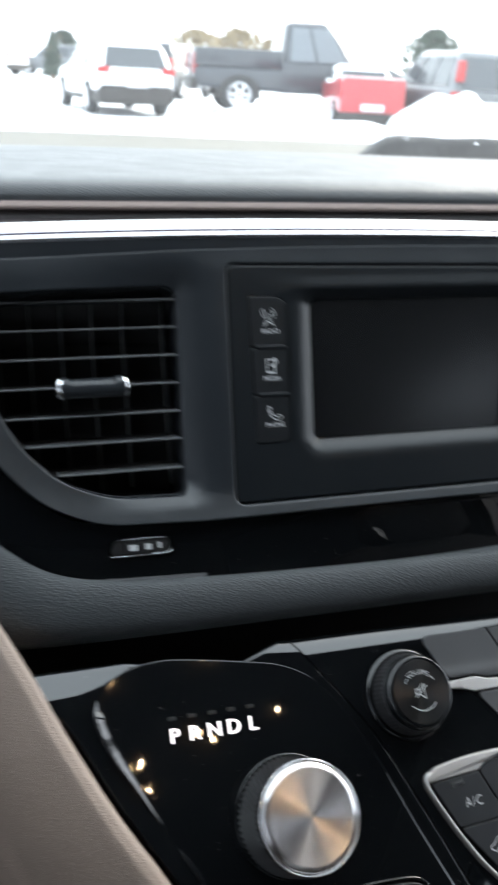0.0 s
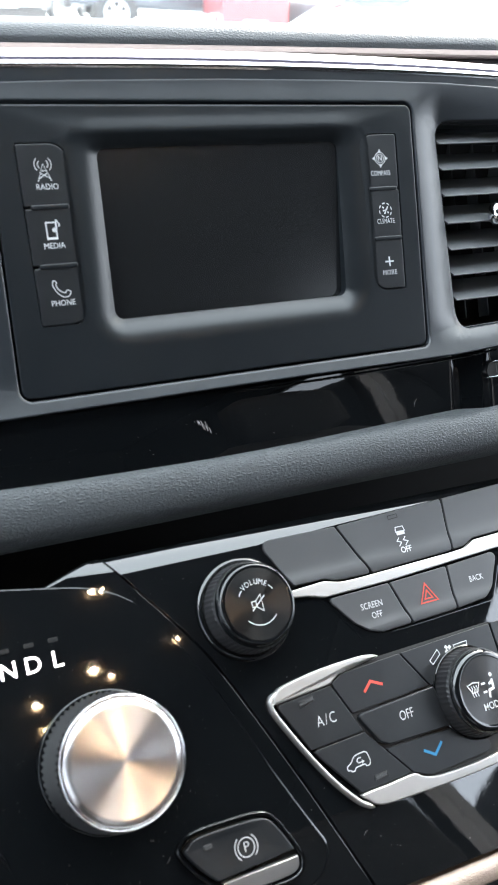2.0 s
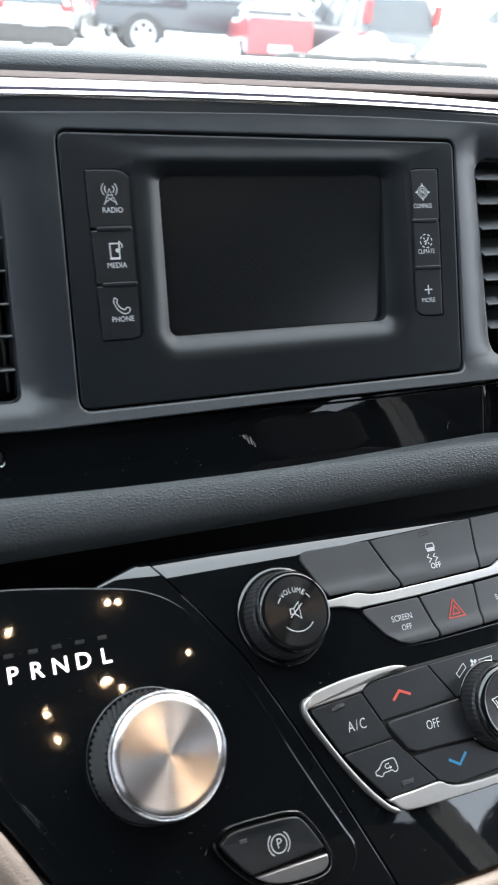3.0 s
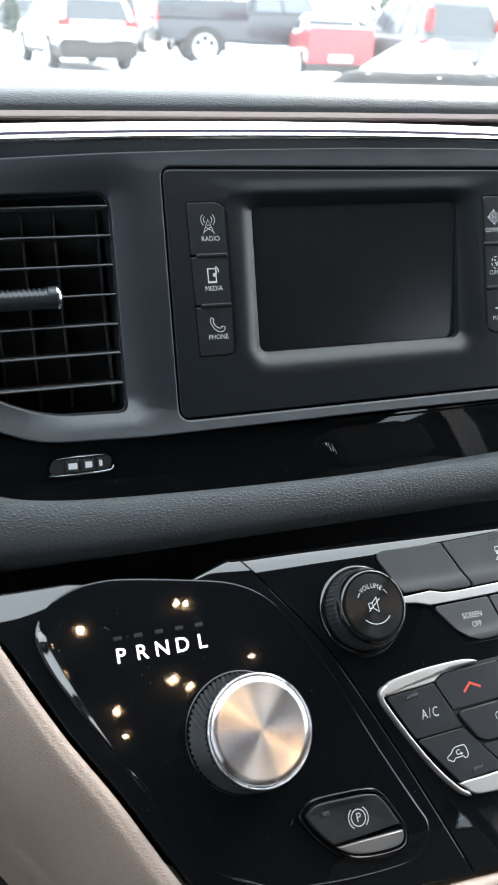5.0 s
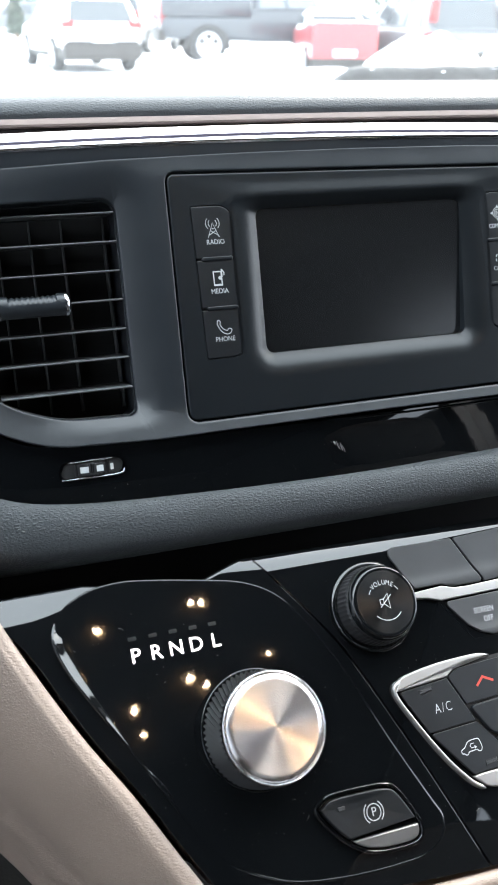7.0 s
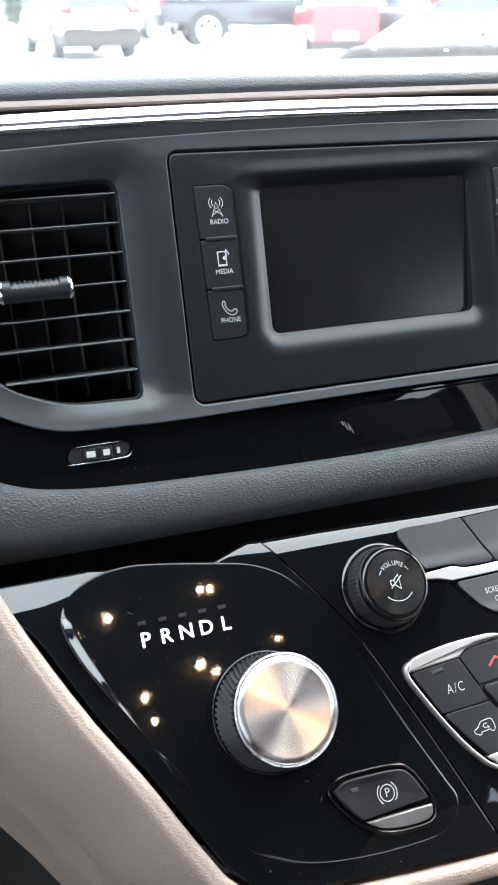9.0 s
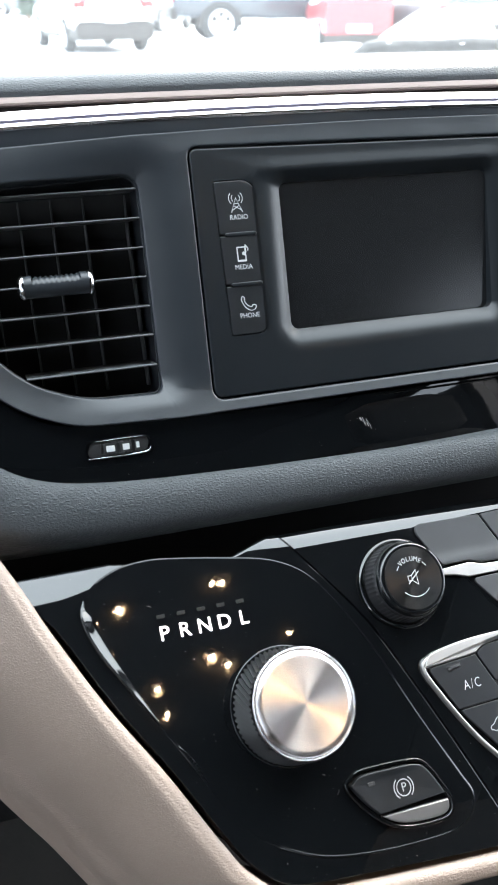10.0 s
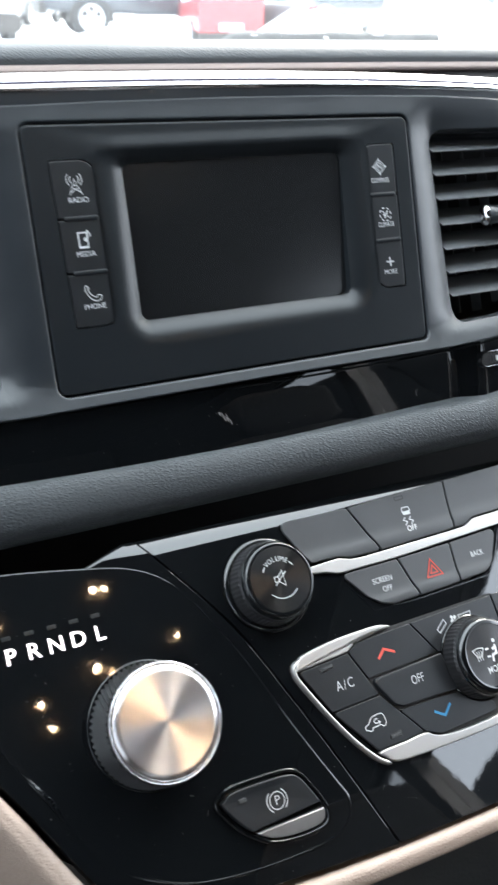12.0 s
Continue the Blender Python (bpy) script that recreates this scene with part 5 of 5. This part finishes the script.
snow_pile("snow_pile", 7.55, 14.7, 1.35, 0.9, 0.95, SNOW, "heap of white ploughed snow", 4)
snow_pile("snow_pile", 10.3, 14.8, 2.1, 1.0, 1.25, SNOW, "taller heap of white ploughed snow", 5)
snow_pile("snow_pile", 13.6, 14.9, 2.0, 1.0, 1.1, SNOW, "heap of white ploughed snow", 6)
snow_pile("snow_pile", 6.0, 15.9, 1.2, 0.7, 0.35, SNOW, "small heap of white snow before the red truck", 8)
snow_pile("snow_pile", 7.6, 21.6, 3.0, 1.4, 0.55, SNOW, "long bank of white snow before the pickup truck", 7)
snow_pile("snow_pile", 10.6, 21.8, 2.6, 1.4, 0.7, SNOW, "rounded bank of white snow", 9)

hood_profile = lambda x, y: 1.075 - 0.10 * (y - 0.95) ** 2 - 0.05 * x * x + 0.004 * noise.noise((x * 5, y * 5, 1))
bm = uneven(-0.78, 0.78, 0.96, 1.75, 24, 14, hood_profile)
ext = bmesh.ops.extrude_face_region(bm, geom=bm.faces[:])
bmesh.ops.translate(bm, vec=(0, 0, -1.10), verts=[v for v in ext["geom"] if isinstance(v, bmesh.types.BMVert)])
solo("car_front", bm, SNOW, label="front of the car with snow-covered bonnet beyond the windscreen", category="car front")

# the cowl strip below the glass, with ploughed-off snow left on it
cowl = thing("cowl_strip", Matrix(), "dark plastic cowl strip dusted with wet snow below the windscreen", "cowl")
secs = []
for i in range(41):
    x = 0.35 + 0.43 * i / 40
    top = 1.126 + 0.033 * ease(x, 0.345, 0.40) + 0.004 * noise.noise((x * 11, 2, 1)) + 0.002 * noise.noise((x * 37, 5, 1))
    secs.append([Vector((x, y, z)) for y, z in ((0.996, 1.03), (0.994, top - 0.012), (0.999, top - 0.003), (1.010, top), (1.05, top - 0.012), (1.055, 1.03))])
part("strip", loft(secs), DIRTY, cowl, smooth=60)
for x, w, h in ((0.43, 0.022, 0.003), (0.56, 0.026, 0.006), (0.66, 0.03, 0.003)):
    bm = bmesh.new()
    bmesh.ops.create_icosphere(bm, subdivisions=3, radius=1.0)
    for v in bm.verts:
        k = 1 + 0.35 * noise.noise(v.co * 2.3 + Vector((x * 50, 0, 0)))
        v.co = Vector((x + v.co.x * w * k, 1.014 + v.co.y * 0.016 * k, 1.157 - h * 0.9 + v.co.z * h * k))
    part("snow_clump", bm, SNOW, cowl, "white snow clump", smooth=60)


def wheel_parts(parent, x, y, r, wide):
    m = Matrix.Translation((x, y, r)) @ Matrix.Rotation(math.pi / 2 * (1 if y < 0 else -1), 4, "X")
    R, W = r * 1000, wide * 500
    w = part("wheel", lathe([(R * 0.58, -W), (R * 0.9, -W), (R * 0.99, -W * 0.7), (R, 0), (R * 0.99, W * 0.7), (R * 0.9, W), (R * 0.66, W * 1.02), (R * 0.64, W * 0.7), (R * 0.3, W * 0.6)], 28), TYRE, parent)
    w.matrix_basis = m
    bm = lathe([(R * 0.66, W * 0.75), (R * 0.65, W * 0.98), (R * 0.58, W * 0.92), (R * 0.55, W * 0.7), (R * 0.3, W * 0.72)], 28)
    for k in range(6):
        a = 2 * math.pi * k / 6
        d, e = Vector((math.cos(a), math.sin(a), 0)), Vector((-math.sin(a), math.cos(a), 0))
        vs = [bm.verts.new((d * p * r + e * q * r) + Vector((0, 0, z * wide / 2))) for p, q, z in ((0.08, 0.09, 0.95), (0.6, 0.06, 0.95), (0.6, -0.06, 0.95), (0.08, -0.09, 0.95))]
        bm.faces.new(vs)
    part("rim", bm, RIM, w)


def ring_section(x, w, z0, z1, r=0.10):
    c = [(-w, z0), (w, z0), (w * 0.97, z1), (-w * 0.97, z1)]
    return [Vector((x, p.x, p.y)) for p in rounded(V2(c), r, 3)]


def vehicle(name, m, length, width, body, cab, colour, label, category, bed=None, wheels=(0.9, 3.7), wr=0.36, lights=(), bumper=0.45, cab_colour=None, cladding=False, glazing=None):
    """body: (x, z0, z1, half-width factor) from the rear; cab: rear and front x at the belt, then at the roof, belt z, roof z."""
    v = thing(name, m, label, category, "parked vehicles")
    hw = width / 2
    part("body", loft([ring_section(x, hw * k, z0, z1) for x, z0, z1, k in body]), colour, v, smooth=40)
    xb0, xb1, xr0, xr1, zb, zr = cab
    low = rounded(V2([(xb0, -hw * 0.95), (xb1, -hw * 0.93), (xb1, hw * 0.93), (xb0, hw * 0.95)]), 0.12, 4)
    mid = rounded(V2([((xb0 + xr0) / 2, -hw * 0.87), ((xb1 + xr1) / 2, -hw * 0.86), ((xb1 + xr1) / 2, hw * 0.86), ((xb0 + xr0) / 2, hw * 0.87)]), 0.12, 4)
    high = rounded(V2([(xr0, -hw * 0.76), (xr1, -hw * 0.75), (xr1, hw * 0.75), (xr0, hw * 0.76)]), 0.14, 4)
    top = rounded(V2([(xr0 + 0.1, -hw * 0.66), (xr1 - 0.1, -hw * 0.65), (xr1 - 0.1, hw * 0.65), (xr0 + 0.1, hw * 0.66)]), 0.14, 4)
    part("cabin", loft([[Vector((p.x, p.y, z)) for p in s] for s, z in ((low, zb - 0.06), (mid, (zb + zr) / 2), (high, zr - 0.06), (top, zr))]), cab_colour or colour, v, smooth=40)

    def pane(nm, a, b, c, d, lift):
        out = (b - a).cross(d - a).normalized() * lift
        q = [a + out, b + out, c + out, d + out]
        back = [p - out * 2 for p in q]
        part(nm, loft([back, q]), glazing or PANE, v, smooth=0)

    h0, h1 = zb + 0.02, zr - 0.13
    f0, f1 = (h0 - zb) / (zr - zb), (h1 - zb) / (zr - zb)
    X0 = lambda f: xb0 + (xr0 - xb0) * f
    X1 = lambda f: xb1 + (xr1 - xb1) * f
    Y = lambda f: hw * (0.955 - 0.19 * f)
    P = Vector
    pane("rear_window", P((X0(f0), -Y(f0) * 0.82, h0)), P((X0(f0), Y(f0) * 0.82, h0)), P((X0(f1), Y(f1) * 0.82, h1)), P((X0(f1), -Y(f1) * 0.82, h1)), -0.02)
    pane("windscreen", P((X1(f0), -Y(f0) * 0.82, h0)), P((X1(f0), Y(f0) * 0.82, h0)), P((X1(f1), Y(f1) * 0.82, h1)), P((X1(f1), -Y(f1) * 0.82, h1)), 0.02)
    for s in (-1, 1):
        cuts = (0.08, 0.36, 0.66, 0.93) if xb1 - xb0 > 2.2 else (0.08, 0.48, 0.92)
        for c0, c1 in zip(cuts, cuts[1:]):
            pts = []
            for c, f, h in ((c0 + 0.02, f0, h0), (c1 - 0.02, f0, h0), (c1 - 0.02, f1, h1), (c0 + 0.02, f1, h1)):
                pts.append(P((X0(f) + (X1(f) - X0(f)) * c, s * Y(f), h)))
            pane("side_window", *pts, 0.015 * -s)
    part("bumper", box(-0.07, 0.10, -hw * 0.96, hw * 0.96, bumper - 0.12, bumper + 0.14, 0.04), BLACKTRIM, v)
    part("plate", box(-0.085, -0.06, -0.26, 0.26, bumper + 0.18, bumper + 0.32, 0.004), RIM, v)
    if cladding:
        part("lower_cladding", loft([ring_section(x, hw * k * 1.012, 0.26, z) for x, z, k in ((-0.02, 0.66, 0.93), (0.14, 0.66, 0.985), (1.0, 0.56, 1.0), (3.3, 0.52, 1.0), (4.3, 0.55, 0.96))]), BLACKTRIM, v, "road-dirty dark cladding")
    for y, z, dy, dz in lights:
        part("tail_light", box(-0.03, 0.12, y - dy, y + dy, z - dz, z + dz, 0.02), TAIL, v, "red tail light")
    if bed:
        x0, x1, z = bed
        part("bed_floor", box(x0 + 0.08, x1 - 0.05, -hw * 0.86, hw * 0.86, z + 0.002, z + 0.03), BLACKTRIM, v)
        for s in (-1, 1):
            part("bed_side", box(x0, x1, *sorted((s * hw * 0.97, s * hw * 0.86)), z, z + 0.38, 0.03), colour, v)
        part("tailgate", box(x0 - 0.02, x0 + 0.07, -hw * 0.85, hw * 0.85, z - 0.25, z + 0.37, 0.02), colour, v)
        part("tailgate_emblem", box(x0 - 0.032, x0 - 0.02, -0.10, 0.10, z + 0.02, z + 0.14, 0.004), RIM, v)
    for x in wheels:
        for s in (-1, 1):
            wheel_parts(v, x, s * (hw - 0.085), wr, 0.24)
            bm = bmesh.new()
            rim = [(wr * 1.22 * math.cos(math.pi * k / 14), wr * 1.22 * math.sin(math.pi * k / 14)) for k in range(15)]
            loft([[Vector((x + q[0], s * y, wr * 0.8 + q[1])) for q in rim] for y in (hw * 0.6, hw * 1.004)], closed=True, bm=bm)
            part("wheel_arch", bm, BLACKTRIM, v, "dark wheel arch", smooth=60)
    return v


def heading(x, y, deg, z=0.0):
    return pose(x, y, z, 0, 0, deg)


suv_body = ((0.0, 0.45, 0.95, 0.92), (0.12, 0.34, 1.03, 0.98), (1.0, 0.30, 1.04, 1.0), (3.3, 0.30, 1.02, 1.0), (4.3, 0.34, 0.92, 0.96), (4.6, 0.45, 0.78, 0.85))
truck_body = ((0.0, 0.60, 0.98, 0.95), (0.08, 0.55, 1.02, 0.98), (2.0, 0.50, 1.02, 1.0), (2.05, 0.48, 1.18, 1.0), (3.7, 0.48, 1.20, 1.0), (4.6, 0.52, 1.17, 0.97), (4.95, 0.60, 1.05, 0.9))
suv_lights = ((-0.76, 0.98, 0.14, 0.07), (0.76, 0.98, 0.14, 0.07))
tall_lights = ((-0.84, 1.05, 0.08, 0.22), (0.84, 1.05, 0.08, 0.22))
vehicle("suv", heading(2.35, 20.2, 99), 4.6, 1.86, suv_body, (0.05, 3.3, 0.35, 2.5, 1.02, 1.58), WHITE, "white sport utility car parked on snow, seen from behind", "car", lights=suv_lights, cladding=True)
big = Matrix.Scale(1.16, 4)
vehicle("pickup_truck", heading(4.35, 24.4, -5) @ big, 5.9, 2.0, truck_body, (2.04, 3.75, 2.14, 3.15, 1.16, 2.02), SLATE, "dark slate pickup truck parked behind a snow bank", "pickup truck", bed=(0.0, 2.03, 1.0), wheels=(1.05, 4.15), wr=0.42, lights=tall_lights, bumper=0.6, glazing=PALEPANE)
vehicle("suv", heading(3.9, 30.0, 60), 4.6, 1.9, suv_body, (0.05, 3.3, 0.35, 2.5, 1.02, 1.75), SLATE, "dark sport utility car behind the pickup truck", "car", lights=tall_lights)
red_body = ((0.0, 0.32, 1.10, 0.97), (0.10, 0.35, 1.12, 0.99), (1.0, 0.32, 1.12, 1.0), (1.5, 0.32, 1.02, 1.0), (3.6, 0.34, 0.95, 0.97), (4.1, 0.45, 0.8, 0.86))
vehicle("pickup_truck", heading(7.42, 18.5, 78), 4.2, 1.52, red_body, (1.5, 3.2, 1.7, 2.7, 1.0, 1.36), REDPAINT, "small red pickup truck with a snow-covered cab", "pickup truck", wheels=(0.8, 3.3), wr=0.31, lights=(), bumper=0.24, cab_colour=SNOW)
vehicle("suv", heading(9.35, 16.6, 88), 4.5, 1.9, suv_body, (0.05, 3.3, 0.3, 2.5, 1.02, 1.74), GREY, "dark grey sport utility car with red tail lights", "car", lights=((-0.80, 1.34, 0.07, 0.2), (0.80, 1.34, 0.07, 0.2), (-0.86, 0.9, 0.08, 0.05), (0.86, 0.9, 0.08, 0.05)))
vehicle("suv", heading(14.6, 17.4, 92), 4.5, 1.9, suv_body, (0.05, 3.3, 0.3, 2.5, 1.02, 1.74), GREY, "grey sport utility car behind the snow heaps", "car", lights=tall_lights)
vehicle("suv", heading(2.25, -4.55, 90), 4.6, 1.9, suv_body, (0.05, 3.65, 0.35, 3.15, 1.02, 1.77), GRIMY, "grimy black sport utility car parked close alongside", "car", lights=tall_lights, glazing=GRIMY)
vehicle("suv", heading(-0.3, 50.0, 140), 4.6, 1.86, suv_body, (0.05, 3.3, 0.35, 2.5, 1.02, 1.68), WHITE, "distant white car across the snowy car park", "car", lights=suv_lights)
vehicle("suv", heading(4.0, 55.0, 170), 4.6, 1.86, suv_body, (0.05, 3.3, 0.35, 2.5, 1.02, 1.68), GREY, "distant grey car across the snowy car park", "car", lights=suv_lights)


def bush(x, y, h, wide, leaf, label, seed, conifer=False):
    rng = random.Random(seed)
    t = thing("tree", Matrix.Translation((x, y, 0)), label, "tree", "trees")
    bm = bmesh.new()
    loft([[Vector((0.12 * k * math.cos(a), 0.12 * k * math.sin(a), z)) for a in [i * math.pi / 4 for i in range(8)]] for k, z in ((1.3, -0.05), (1, 0.3 * h), (0.5, 0.7 * h), (0.1, h))], bm=bm)
    for i in range(10):
        a, z = rng.uniform(0, 6.28), rng.uniform(0.25, 0.75) * h
        e = Vector((math.cos(a) * wide * 0.4, math.sin(a) * wide * 0.4, z + 0.25 * h))
        s = Vector((0, 0, z))
        loft([[s + Vector((0.04 * math.cos(b), 0.04 * math.sin(b), 0)) for b in (0, 2, 4)], [e + Vector((0.01 * math.cos(b), 0.01 * math.sin(b), 0)) for b in (0, 2, 4)]], bm=bm)
    part("trunk", bm, BARK, t)
    bm = bmesh.new()
    for i in range(1600):
        f = rng.random()
        r = wide / 2 * ((1 - f) ** 0.8 if conifer else math.sin(math.pi * (0.12 + 0.86 * f)) ** 0.6) * math.sqrt(rng.random()) * rng.uniform(0.6, 1.1)
        a = rng.uniform(0, 6.283)
        c = Vector((r * math.cos(a), r * math.sin(a), (0.1 + 0.9 * f) * h))
        q = Euler((rng.uniform(0, 3), rng.uniform(0, 3), rng.uniform(0, 3))).to_matrix()
        s = rng.uniform(0.06, 0.15) * (h / 3)
        bm.faces.new([bm.verts.new(c + q @ Vector(p) * s) for p in ((-1, -0.5, 0), (1, -0.5, 0.2), (1.2, 0.5, 0), (-0.8, 0.6, 0.2))])
    part("crown", bm, leaf, t, smooth=0)


NEEDLE = material("conifer_needles", (0.05, 0.065, 0.05), 0.8, stain=0.3, stain_size=0.3)
BROWN = material("withered_leaves", (0.24, 0.19, 0.12), 0.8, stain=0.3, stain_size=0.3)
for i, (x, y, h, w) in enumerate(((8.2, 44, 2.6, 4.0), (10.6, 45, 2.8, 4.2), (12.6, 45, 2.5, 3.6))):
    bush(x, y, h, w, BROWN, "bare brown shrub at the edge of the car park", i + 1)
bush(18.4, 39, 3.1, 3.2, NEEDLE, "dark rounded evergreen tree at the edge of the car park", 21)
bush(1.4, 46, 2.2, 1.3, NEEDLE, "small dark evergreen tree far off", 23, True)
bush(2.6, 60, 2.6, 2.6, NEEDLE, "small dark evergreen tree far off", 24)
